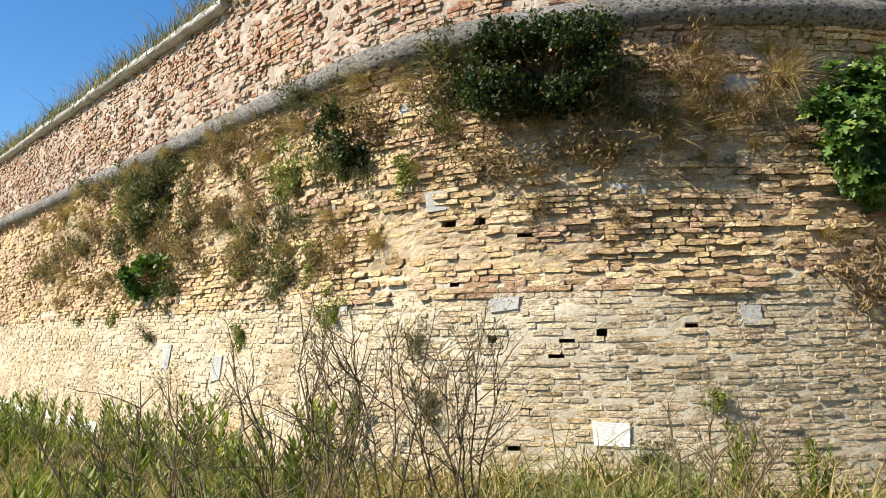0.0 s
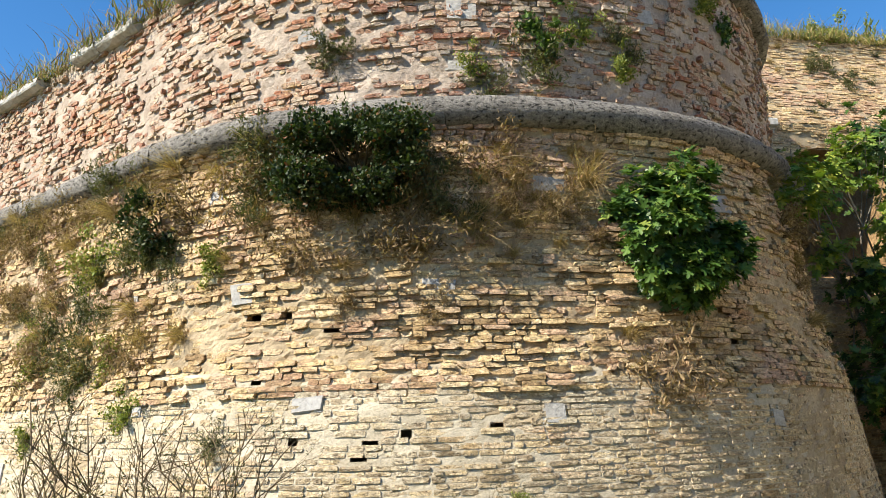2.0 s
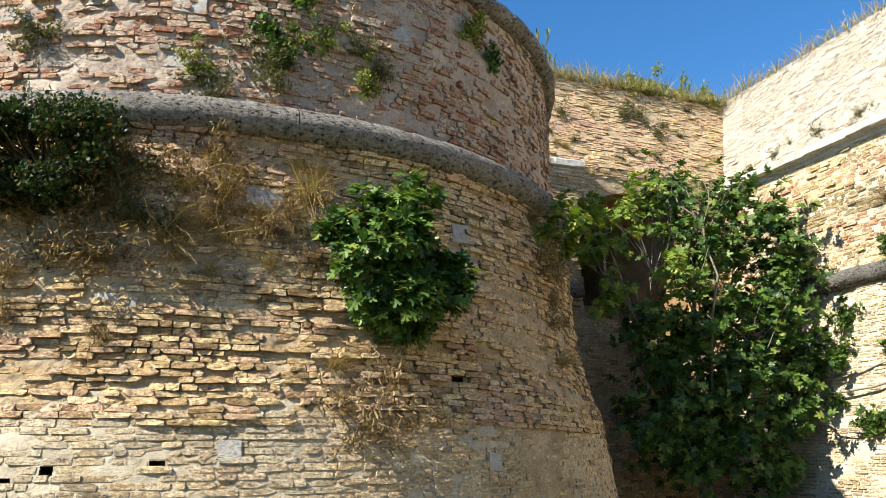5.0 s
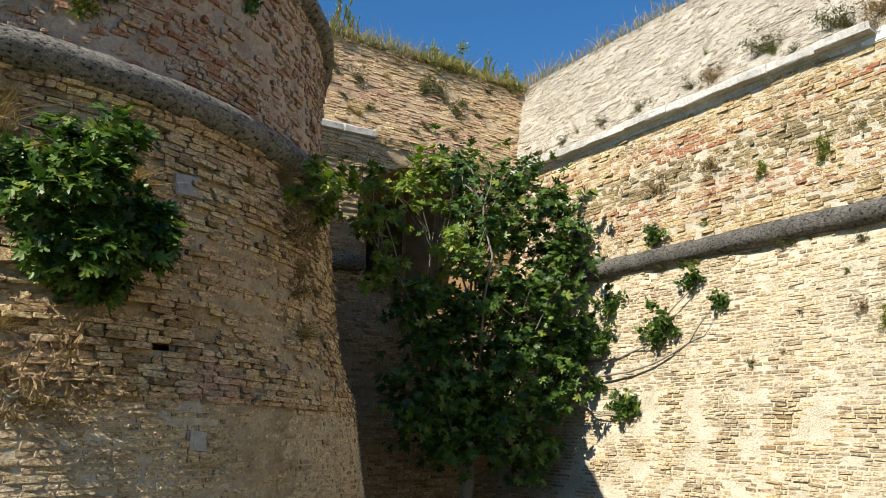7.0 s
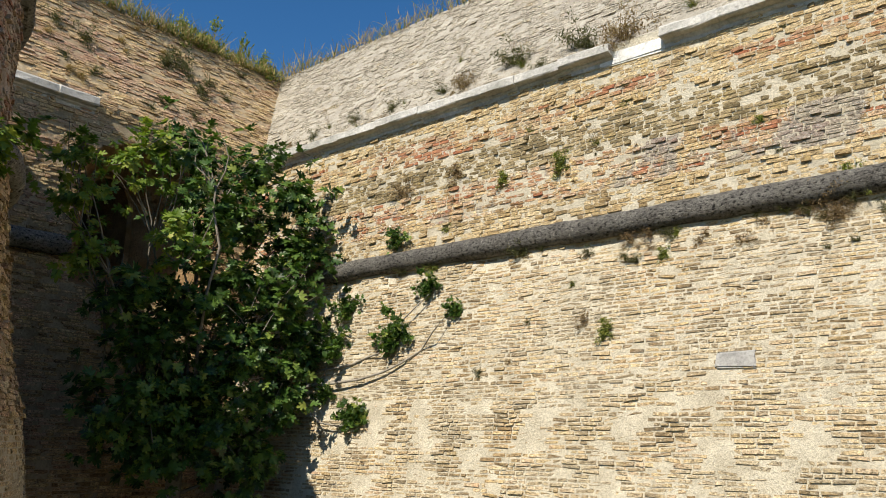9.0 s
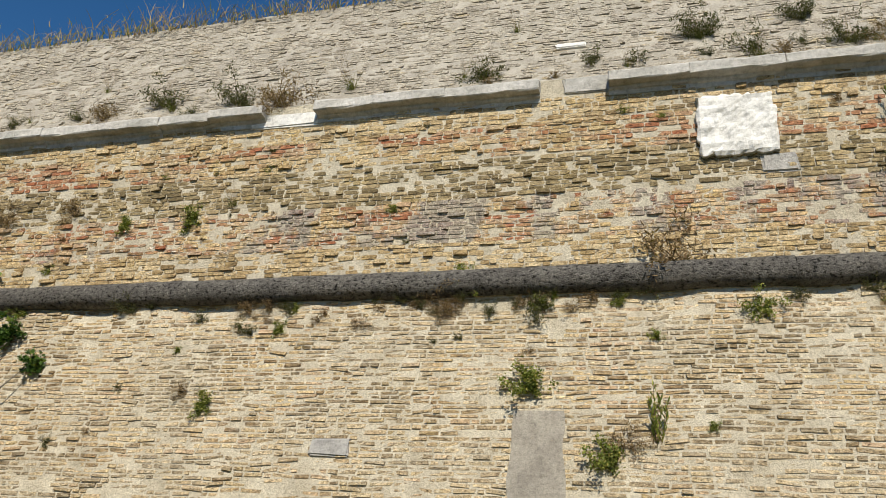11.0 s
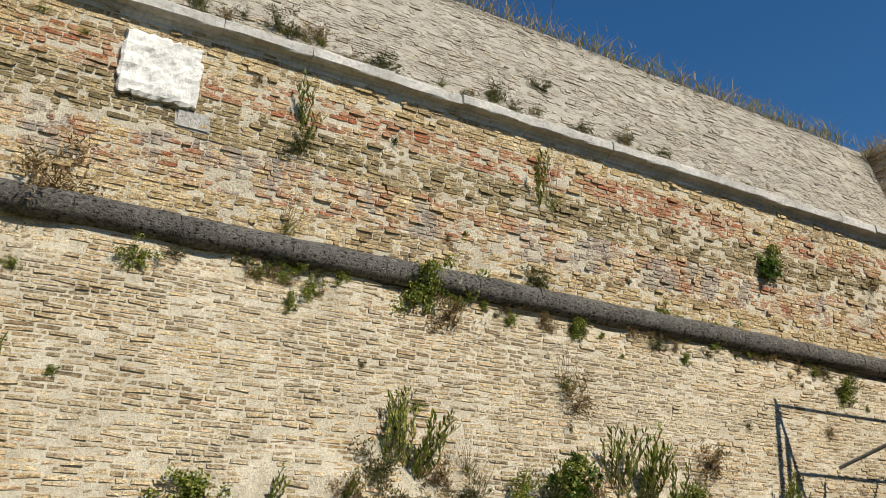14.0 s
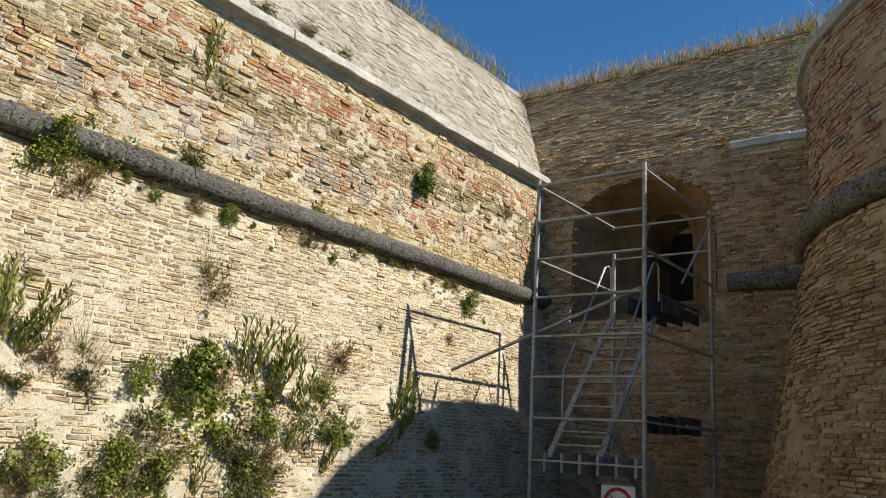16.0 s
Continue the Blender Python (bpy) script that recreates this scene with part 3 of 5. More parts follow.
course("coping_bastion", upright, U0, 1.8, RIM, 0.95, stone_pale, "pale stone coping of the bastion", "", 66, skip=[(-1.6, -0.4), (-4.1, -3.4)])
course("coping_shoulder", upright, 1.8, U1, RIM, 0.6, stone_dark, "dark brown stone rim of the round shoulder", "", 71)
course("coping_bastion_2", straight(bastion_far), 0.2, 16.8, [(d * 0.7, z + 0.0) for d, z in SLAB], 0.95, stone_grey, "stone coping of the second bastion", "", 67)
course("ledge_recess_1", straight(flank_1), 14.2, 17.1, [(d, z + 0.15) for d, z in SLAB], 1.0, stone_pale, "broken pale stone ledge", "", 69)
course("ledge_recess_2", straight(flank_2), -16.5, -13.5, [(d, z + 0.1) for d, z in SLAB], 1.0, stone_pale, "broken pale stone ledge", "", 70)


# ------------------------------------------------------------ earth tops
def cap(name, pts, mat=earth):
    bm = bmesh.new()
    bm.faces.new([bm.verts.new(p) for p in pts])
    bmesh.ops.triangulate(bm, faces=bm.faces[:])
    ob = part(name, bm, mat)
    return tagged(ob, "grassy earth top of the rampart", "ground", kind="structure")


def rim_points(surf, u0, u1, n, z, d=-0.05):
    return [tuple(p) for p in surf(np.linspace(u0, u1, n), np.full(n, z), np.full(n, d))]


lp = rim_points(bastion, U0, U1, 60, 7.46)
cap("terreplein_bastion", lp + [(12.5, 40, 8.3), (-20, 40, 8.3)])
cap("terreplein_scarp", rim_points(scarp, V0 - 2, V1 + 3, 12, 11.5) + [(60, -20, 11.9), (60, 18, 11.9)])
cap("terreplein_recess_1", [(11, 16.3, 11.3), (23.6, 16.3, 11.3), (60, 17, 11.6), (60, 50, 11.8), (11, 50, 11.6)])
cap("terreplein_recess_2", [(23.6, -19.1, 11.3), (11, -19.1, 11.3), (11, -50, 11.6), (60, -50, 11.8), (60, -19, 11.6)])
cap("terreplein_bastion_2", rim_points(bastion_far, 0.0, 17.0, 30, 8.2))

# ------------------------------------------------------------ plaque
def block(name, w, h, dep, mat, seed=0, parent=None, label=""):
    bm = bmesh.new()
    bmesh.ops.create_cube(bm, size=1, matrix=Matrix.Diagonal((w, dep, h, 1)))
    bmesh.ops.bevel(bm, geom=bm.edges[:], offset=min(w, h) * (0.09 if name == "stone_block" else 0.025), segments=2, affect="EDGES")
    rs = random.Random(seed)
    for v in bm.verts:
        v.co += Vector((rs.uniform(-1, 1) * w * 0.05, rs.uniform(-1, 1) * dep * 0.04, rs.uniform(-1, 1) * h * 0.06)) * (0.2 if name == "board" else 1.0)
    return part(name, bm, mat, parent, label)


def chipped_slab(name, w, h, dep, mat, seed):
    """A slab with a broken outline and a flaked face; y points into the wall."""
    rs = np.random.RandomState(seed)
    nx, nz = 19, 17
    x, z = np.meshgrid(np.linspace(-0.5, 0.5, nx), np.linspace(-0.5, 0.5, nz))
    edge = np.maximum(np.abs(x), np.abs(z)) > 0.49
    pull = np.where(edge, 1 - 0.05 * np.abs(rs.randn(nz, nx)), 1.0)
    pull = np.where(edge & (x > 0.25) & (z > 0.3), pull - 0.05, pull)
    y = -dep / 2 + 0.012 * lump(x * 4, z * 9, 1.6, seed) + 0.006 * rs.randn(nz, nx) + np.where(edge, 0.03, 0.0)
    front = np.stack([x * w * pull, y, z * h * pull], -1).reshape(-1, 3)
    i = np.arange(nx * nz).reshape(nz, nx)
    ring = np.concatenate([i[0, :-1], i[:-1, -1], i[-1, :0:-1], i[:0:-1, 0]])
    behind = front[ring] * np.array([1, 0, 1]) + np.array([0, dep / 2, 0])
    k = np.arange(len(ring))
    side = np.stack([ring, nx * nz + k, nx * nz + (k + 1) % len(k), np.roll(ring, -1)], 1)
    f = np.stack([i[:-1, :-1], i[:-1, 1:], i[1:, 1:], i[1:, :-1]], -1).reshape(-1, 4)
    return part(name, mesh_of(name, np.concatenate([front, behind]), np.concatenate([f, side])), mat)


plaque = chipped_slab("plaque", 1.05, 0.94, 0.14, stone_white, 3)
plaque.matrix_world = pose(21.12, -1.63, 7.2, 0, 0, -90)
tagged(plaque, "blank chipped white stone plaque set in the wall", "plaque")


# ------------------------------------------------------------ inset stones
def on_wall(surf, u, z, d=0.0):
    """Pose on a wall: x along it, y into it, z up the face."""
    p = surf(np.array([u - 0.05, u, u + 0.05]), np.array([z] * 3), np.array([d] * 3))
    q = surf(np.array([u]), np.array([z + 0.05]), np.array([d]))[0]
    ex, ez = Vector(p[2] - p[0]).normalized(), Vector(q - p[1]).normalized()
    ey = ez.cross(ex).normalized()
    m = Matrix((ex, ey, ez)).transposed().to_4x4()
    m.translation = Vector(p[1])
    return m


STONES = [
    (1.54, 3.08, 0.31, 0.28), (-0.23, 3.11, 0.32, 0.35), (3.66, 3.01, 0.39, 0.24), (2.42, 1.8, 0.34, 0.17), (4.7, 1.65, 0.25, 0.22), (4.94, 4.24, 0.39, 0.21), (0.98, 4.32, 0.24, 0.24), (4.05, 6.4, 0.42, 0.35),
    (2.13, 6.24, 0.32, 0.21), (6.48, 6.53, 0.44, 0.22), (3.41, 0.48, 0.41, 0.28), (-2.72, 1.02, 0.39, 0.43), (-4.71, 1.15, 0.39, 0.48), (7.29, 1.53, 0.23, 0.23), (7.34, 4.18, 0.39, 0.26), (0.39, 1.82, 0.18, 0.18),
    (3.97, 5.75, 0.28, 0.14),
]
for k, (u, z, w, h) in enumerate(STONES):
    st = block("stone_block", w, h, 0.2, [stone_grey, stone_weathered, stone_grey][k % 3] if k != 10 else stone_white, 20 + k, wall_1)
    st.matrix_world = on_wall(bastion_ruin, u, z, -0.08 if z > 5 or z < 1.9 else -0.075) @ pose(0, 0, 0, 0, (k * 37) % 11 - 5, 0)
for k, (u, z, w, h, mt) in enumerate([(-3.54, 2.8, 0.52, 0.22, stone_grey), (-0.62, 9.09, 0.45, 0.12, stone_white), (-0.3, 8.06, 0.75, 0.26, stone_pale), (2.12, 6.6, 0.45, 0.26, stone_weathered), (-5.08, 7.94, 1.15, 0.24, stone_white), (0.3, 8.02, 0.5, 0.2, stone_weathered)]):
    st = block("stone_block", w, h, 0.2, mt, 50 + k, wall_2)
    st.matrix_world = on_wall(scarp, u, z, -0.06)
cement = plain_material("stained_cement", (0.24, 0.22, 0.19), (0.40, 0.37, 0.315), 2.6, 24, bumpy=0.8, dist=0.02, c3=(0.50, 0.455, 0.37))
patch = sheet("cement_patch", lambda u, z, d: scarp(-0.94 + (u + 0.94) * (1.0 + 0.10 * (3.3 - z)) + 0.02 * lump(z, u, 9.0, 73), z, d), -1.24, -0.64, -0.2, 3.3, 0.06, cement, wall_2, 0.004, 71)
patch.data.transform(Matrix.Translation((-0.022, 0, 0)))


# ------------------------------------------------------------ plants: mesh makers
def frames_for(n, rs, up=0.3):
    """Random leaf frames: a direction along the leaf and one across."""
    a = rs.randn(n, 3)
    a[:, 2] += up
    a /= np.linalg.norm(a, axis=1)[:, None]
    b = np.cross(a, rs.randn(n, 3) * 0.6 + np.array([0, 0, 1.0]))
    b /= np.linalg.norm(b, axis=1)[:, None] + 1e-6
    return a, b


OVAL = np.array([(0, 0), (0.35, 0.42), (0.7, 0.40), (1, 0), (0.7, -0.40), (0.35, -0.42)]) * np.array([1, 0.75])
LANCE = np.array([(0, 0), (0.3, 0.12), (0.65, 0.10), (1, 0), (0.65, -0.10), (0.3, -0.12)])
FIG = np.array([(0, 0), (0.02, 0.17), (0.22, 0.42), (0.36, 0.34), (0.38, 0.13), (0.60, 0.40), (0.76, 0.32), (0.62, 0.10), (0.86, 0.13), (1.0, 0.0), (0.86, -0.13), (0.62, -0.10), (0.76, -0.32), (0.60, -0.40), (0.38, -0.13), (0.36, -0.34), (0.22, -0.42), (0.02, -0.17)])


def leaves(name, pts, size, shape, rs, a=None, b=None, up=0.3):
    pts = np.asarray(pts, float)
    n, k = len(pts), len(shape)
    if a is None:
        a, b = frames_for(n, rs, up)
    sz = size * rs.uniform(0.6, 1.25, n)[:, None, None]
    nrm = np.cross(a, b)
    bend = -0.25 * (shape[:, 0] ** 2)[None, :, None] + 0.22 * np.abs(shape[:, 1])[None, :, None]
    v = pts[:, None] + sz * (shape[None, :, :1] * a[:, None] + shape[None, :, 1:] * b[:, None] + bend * nrm[:, None])
    return mesh_of(name, v.reshape(-1, 3), np.arange(n * k).reshape(n, k))


def rosettes(name, tips, out, size, rs, per=7):
    """Fig leaves in whorls round the branch tips, their faces turned up and outwards."""
    tips, out = np.repeat(np.asarray(tips, float), per, 0), np.repeat(np.asarray(out, float), per, 0)
    n = len(tips)
    a = rs.randn(n, 3) * np.array([1.0, 1.0, 0.55]) + 0.55 * out + np.array([0, 0, -0.15])
    a /= np.linalg.norm(a, axis=1)[:, None]
    face = np.array([0, 0, 0.9]) + 0.8 * out + 0.38 * rs.randn(n, 3)
    b = np.cross(face, a)
    b /= np.linalg.norm(b, axis=1)[:, None] + 1e-6
    return leaves(name, tips + a * size * 0.25, size, FIG, rs, a, b)


def blades(name, base, way, height, width, rs, droop=0.35):
    """Grass blades of three quads each, which bend over towards their tips."""
    base, n = np.asarray(base, float), len(base)
    way = way + 0.0
    way /= np.linalg.norm(way, axis=1)[:, None]
    side = np.cross(way, rs.randn(n, 3))
    side /= np.linalg.norm(side, axis=1)[:, None] + 1e-6
    h = height * rs.uniform(0.45, 1.15, n)[:, None]
    lean = rs.randn(n, 3) * 0.35
    lean[:, 2] = -droop * np.abs(rs.randn(n))
    rows = []
    for t, w in ((0, 1.0), (0.4, 0.8), (0.75, 0.5), (1.0, 0.12)):
        c = base + h * (way * t + lean * t * t)
        rows += [c - side * width * w / 2, c + side * width * w / 2]
    v = np.stack(rows, 1).reshape(-1, 3)
    o = np.arange(n)[:, None, None] * 8
    return mesh_of(name, v, (o + np.array([[0, 1, 3, 2], [2, 3, 5, 4], [4, 5, 7, 6]])[None]).reshape(-1, 4))


def tubes(name, lines, sides=5):
    """Tapered limbs; each line is a list of (point, radius)."""
    v, f = [], []
    for line in lines:
        start = len(v)
        for i, (p, r) in enumerate(line):
            q = Vector(line[min(i + 1, len(line) - 1)][0]) - Vector(line[max(i - 1, 0)][0])
            x = q.orthogonal().normalized()
            y = q.cross(x).normalized()
            v += [tuple(Vector(p) + r * (x * math.cos(2 * math.pi * k / sides) + y * math.sin(2 * math.pi * k / sides))) for k in range(sides)]
        for i in range(len(line) - 1):
            for k in range(sides):
                a, b = start + i * sides + k, start + i * sides + (k + 1) % sides
                f.append((a, b, b + sides, a + sides))
    return mesh_of(name, v, f, True)


def limb(p, q, r0, r1, rs, bend=0.12, n=6, sag=0.0):
    p, q = Vector(p), Vector(q)
    span = (q - p).length
    off = Vector(rs.randn(3)) * bend * span
    return [(p.lerp(q, t) + off * math.sin(math.pi * t) * 0.6 + Vector((0, 0, -sag * math.sin(math.pi * t))) + Vector(rs.randn(3)) * 0.012 * span, r0 + (r1 - r0) * t) for t in [i / n for i in range(n + 1)]]


green_fig = leaf_material("fig_leaf", [(0.0, (0.018, 0.042, 0.010)), (0.45, (0.055, 0.115, 0.022)), (0.85, (0.13, 0.215, 0.045)), (1.0, (0.26, 0.30, 0.06))], 0.42)
green_light = leaf_material("pale_fig_leaf", [(0.0, (0.07, 0.13, 0.02)), (0.6, (0.16, 0.24, 0.035)), (1.0, (0.32, 0.34, 0.05))], 0.5)
green_dark = leaf_material("dark_bush_leaf", [(0.0, (0.014, 0.026, 0.008)), (0.6, (0.032, 0.055, 0.014)), (0.9, (0.055, 0.075, 0.02)), (1.0, (0.16, 0.055, 0.02))], 0.5)
green_herb = leaf_material("herb_leaf", [(0.0, (0.08, 0.115, 0.022)), (0.6, (0.22, 0.26, 0.05)), (1.0, (0.42, 0.38, 0.11))])
green_grey = leaf_material("grey_green_leaf", [(0.0, (0.05, 0.06, 0.02)), (0.6, (0.10, 0.105, 0.04)), (1.0, (0.17, 0.15, 0.06))])
straw = leaf_material("dry_straw", [(0.0, (0.20, 0.135, 0.06)), (0.6, (0.40, 0.28, 0.13)), (1.0, (0.55, 0.42, 0.21))], 0.8)
straw_brown = leaf_material("dry_brown_stalk", [(0.0, (0.13, 0.085, 0.045)), (0.6, (0.27, 0.18, 0.095)), (1.0, (0.38, 0.28, 0.16))], 0.8)
grass_green = leaf_material("grass_blade", [(0.0, (0.08, 0.11, 0.02)), (0.5, (0.17, 0.195, 0.045)), (1.0, (0.34, 0.29, 0.10))], 0.7)
bark_pale = plain_material("pale_fig_bark", (0.20, 0.18, 0.15), (0.36, 0.33, 0.28), 8, 50)
# darker copy of the pale bark: the crown's shade put into the limbs' colour
bark_fig = plain_material("shaded_fig_bark", (0.12, 0.105, 0.085), (0.24, 0.215, 0.18), 8, 50)
bark_brown = plain_material("brown_stalk", (0.10, 0.075, 0.045), (0.20, 0.15, 0.09), 8, 50)


# Plant makers. Each builds in its own axes: y is into the wall, so it grows towards -y and up.
def grass_tuft(seed, mat, name, label, category):
    rs = np.random.RandomState(seed)
    ob = thing(name, label, category)
    n = 240
    base = rs.randn(n, 3) * np.array([0.10, 0.03, 0.05])
    way = rs.randn(n, 3) * 0.45 + np.array([0, -0.75, 0.75])
    part("grass", blades("grass", base, way, 0.6, 0.009, rs, 0.6), mat, ob)["kind"] = "stuff"
    lines = []
    for i in range(7):
        q = Vector((rs.randn() * 0.25, -0.25 - 0.2 * rs.rand(), 0.35 + 0.4 * rs.rand()))
        lines.append(limb((rs.randn() * 0.05, 0.05, 0), q, 0.0035, 0.002, rs, 0.15, 4))
    part("straw", tubes("straw", lines, 3), straw_brown, ob)["kind"] = "stuff"
    return ob


def tall_tuft(seed):
    rs = np.random.RandomState(seed)
    ob = thing("dry_grass_tuft", "tall dry straw grass tuft rooted in the brick wall", "grass tuft")
    n = 70
    base = rs.randn(n, 3) * np.array([0.08, 0.03, 0.04])
    part("grass", blades("grass", base, rs.randn(n, 3) * 0.35 + np.array([0, -0.45, 0.9]), 0.6, 0.011, rs, 0.3), grass_green, ob)["kind"] = "stuff"
    lines = [limb((rs.randn() * 0.05, 0.05, 0), (rs.randn() * 0.3, -0.3 - 0.25 * rs.rand(), 0.8 + 0.5 * rs.rand()), 0.005, 0.002, rs, 0.1, 5) for i in range(16)]
    part("straw", tubes("straw", lines, 3), straw_brown, ob)["kind"] = "stuff"
    return ob


def herb(seed):
    """Upright leafy spikes that bend up away from the wall."""
    rs = np.random.RandomState(seed)
    ob = thing("leafy_weed", "upright green leafy weed rooted in a wall joint", "weed")
    lines, pts, dirs = [], [], []
    for i in range(5):
        x = rs.randn() * 0.12
        top = Vector((x + rs.randn() * 0.12, -0.22 - 0.15 * rs.rand(), 0.65 + 0.45 * rs.rand()))
        ln = limb((x * 0.4, 0.05, 0), top, 0.010, 0.004, rs, 0.10, 6)
        lines.append(ln)
        for t in np.linspace(0.12, 1, 40):
            k = min(int(t * 6), 5)
            p = Vector(ln[k][0]).lerp(Vector(ln[k + 1][0]), t * 6 - k)
            pts.append(p)
            a = rs.rand() * 6.283
            dirs.append((math.cos(a), math.sin(a), 0.75 + 0.5 * t))
    a = np.array(dirs)
    a /= np.linalg.norm(a, axis=1)[:, None]
    b = np.cross(a, np.array([0.1, 0.2, 1.0]))
    b /= np.linalg.norm(b, axis=1)[:, None]
    for ln in lines:
        part("stem", tubes("stem", [ln], 4), bark_brown, ob)
    part("foliage", leaves("foliage", pts, 0.12, LANCE, rs, a, b), green_herb, ob)
    return ob


def bushlet(seed, mat, shape, size, n, name, label, category, twig=bark_brown, flat=0.6):
    """A rounded clump of small leaves on twigs."""
    rs = np.random.RandomState(seed)
    ob = thing(name, label, category)
    lines, pts = [], []
    for i in range(16):
        e = rs.randn(3) * np.array([0.34, 0.16, 0.30]) + np.array([0, -0.28 * flat, 0.12])
        lines.append(limb((rs.randn() * 0.04, 0.06, -0.05), e, 0.012, 0.004, rs, 0.18, 5))
        m = n // 16
        pts.append(e + rs.randn(m, 3) * np.array([0.11, 0.09, 0.10]))
        for t in (0.55, 0.8):
            k = int(t * 5)
            pts.append(np.array(lines[-1][k][0]) + rs.randn(m // 3, 3) * 0.05)
    part("twig_mass", tubes("twig_mass", lines, 4), twig, ob)["kind"] = "stuff"
    part("foliage", leaves("foliage", np.concatenate(pts), size, shape, rs), mat, ob)
    return ob


tuft_dry = [grass_tuft(100 + i, straw, "dry_grass_tuft", "dry straw-coloured grass tuft growing out of the bricks", "grass tuft") for i in range(3)]
tuft_green = [bushlet(110 + i, green_grey, LANCE, 0.13, 480, "wall_weed", "grey-green bushy weed growing out of the masonry", "weed") for i in range(3)]
tuft_brown = [bushlet(115 + i, straw_brown, LANCE, 0.11, 500, "withered_weed", "withered brown weed clump on the bricks", "weed") for i in range(2)]
tuft_tall = [tall_tuft(120 + i) for i in range(2)]
weeds = [herb(130 + i) for i in range(3)]
bushes = [bushlet(140 + i, green_herb, OVAL, 0.085, 900, "leafy_bush", "small green leafy bush rooted in the wall", "bush") for i in range(3)]
figlets = [bushlet(150 + i, green_fig, FIG, 0.20, 260, "fig_sprig", "young fig sprig with lobed green leaves", "fig shrub", bark_pale) for i in range(3)]
used = set()


def plant(kinds, surf, u, z, size, seed, d=0.0, group=""):
    rs = random.Random(seed)
    src = kinds[rs.randrange(len(kinds))]
    base = on_wall(surf, u, z, d)
    ey = Vector((base[0][1], base[1][1], 0)).normalized()
    ex = Vector((ey.y, -ey.x, 0))
    m = Matrix((ex, ey, Vector((0, 0, 1)))).transposed().to_4x4()
    m.translation = base.translation
    m = m @ pose(0, 0, 0, rs.uniform(-12, 12), rs.uniform(-15, 15), rs.uniform(-25, 25)) @ Matrix.Diagonal((size * rs.uniform(0.85, 1.15), size, size * rs.uniform(0.85, 1.15), 1))
    if src.name in used:
        ob = copy_thing(src, m)
        ob.matrix_basis = m
    else:
        used.add(src.name)
        src.matrix_basis = m
        ob = src
    if group:
        ob["group"] = group
    return ob


# along the wall, height, size
B_DRY = [
    (2.16, 3.41, 0.3), (2.7, 3.29, 0.35), (0.73, 2.65, 0.45), (0.18, 2.4, 0.4), (1.31, 3.5, 0.35), (1.63, 4.06, 0.4), (4.26, 4.5, 0.6), (3.43, 5.06, 0.5),
    (4.07, 3.71, 0.7), (3.2, 3.58, 0.6), (0.61, 5.04, 0.6), (0.16, 4.87, 0.6), (2.79, 2.88, 0.3), (5.44, 4.28, 0.7), (1.57, 4.86, 0.6), (3.62, 2.76, 0.3),
    (4.96, 3.95, 0.4), (-6.99, 4.68, 0.7), (-3.73, 3.42, 0.5), (-2.52, 3.37, 0.4), (-10.86, 4.05, 0.5), (5.88, 1.99, 0.6), (4.57, 4.2, 0.5), (6.73, 4.05, 0.5),
    (9.11, 4.19, 0.6), (9.27, 2.81, 0.5), (5.64, 2.47, 0.4), (0.62, 4.1, 0.7), (4.51, 5.19, 0.3), (-12.65, 3.11, 0.4),
]
B_GREEN = [
    (-1.32, 3.73, 0.5), (-1.46, 3.17, 0.45), (-8.17, 4.14, 0.5), (-12.99, 3, 0.4), (-0.35, 2.4, 0.35), (-1.16, 2.14, 0.35), (-2.47, 2.37, 0.3), (-5.51, 1.48, 0.3),
    (-7.12, 3.5, 0.3), (-4.71, 4.85, 0.4), (0.19, 1.76, 0.3), (1.47, 1.43, 0.25), (-2.79, 2.87, 0.35), (0, 3.62, 0.4), (1.15, 3.45, 0.3), (4.98, 5.8, 0.5),
    (7.77, 6.94, 0.35), (4.36, 5.32, 0.4), (6.13, 5.83, 0.3), (3.73, 0.23, 0.25), (4.35, 0.78, 0.2), (1.68, 0.75, 0.3), (5.55, 6.18, 0.3), (6.03, 6.16, 0.3),
    (4.18, 5.73, 0.3), (2.45, 6.04, 0.35), (-2.02, 1.48, 0.25), (-9.74, 1.84, 0.25), (-7.75, 1.81, 0.25),
]
R_DRY = [
    (-5.18, 8.25, 0.5), (1.28, 8.95, 0.4), (3.8, 8.55, 0.4), (6.81, 8.46, 0.4), (0.71, 5.41, 0.7), (3.48, 5.35, 0.6), (0.07, 2.93, 0.35), (7.76, 3.69, 0.6),
    (15.91, 6.82, 0.3), (7.8, 6.69, 0.6), (10.41, 2.77, 0.6), (6.02, 1.9, 0.6), (7.92, 3.55, 0.5), (-1.91, 8.46, 0.4), (-8.68, 8.46, 0.5), (-7.36, 8.47, 0.5),
    (-5.32, 8.47, 0.6), (-5.77, 6.5, 0.4), (5.66, 2.25, 0.5), (6, 2.42, 0.5),
]
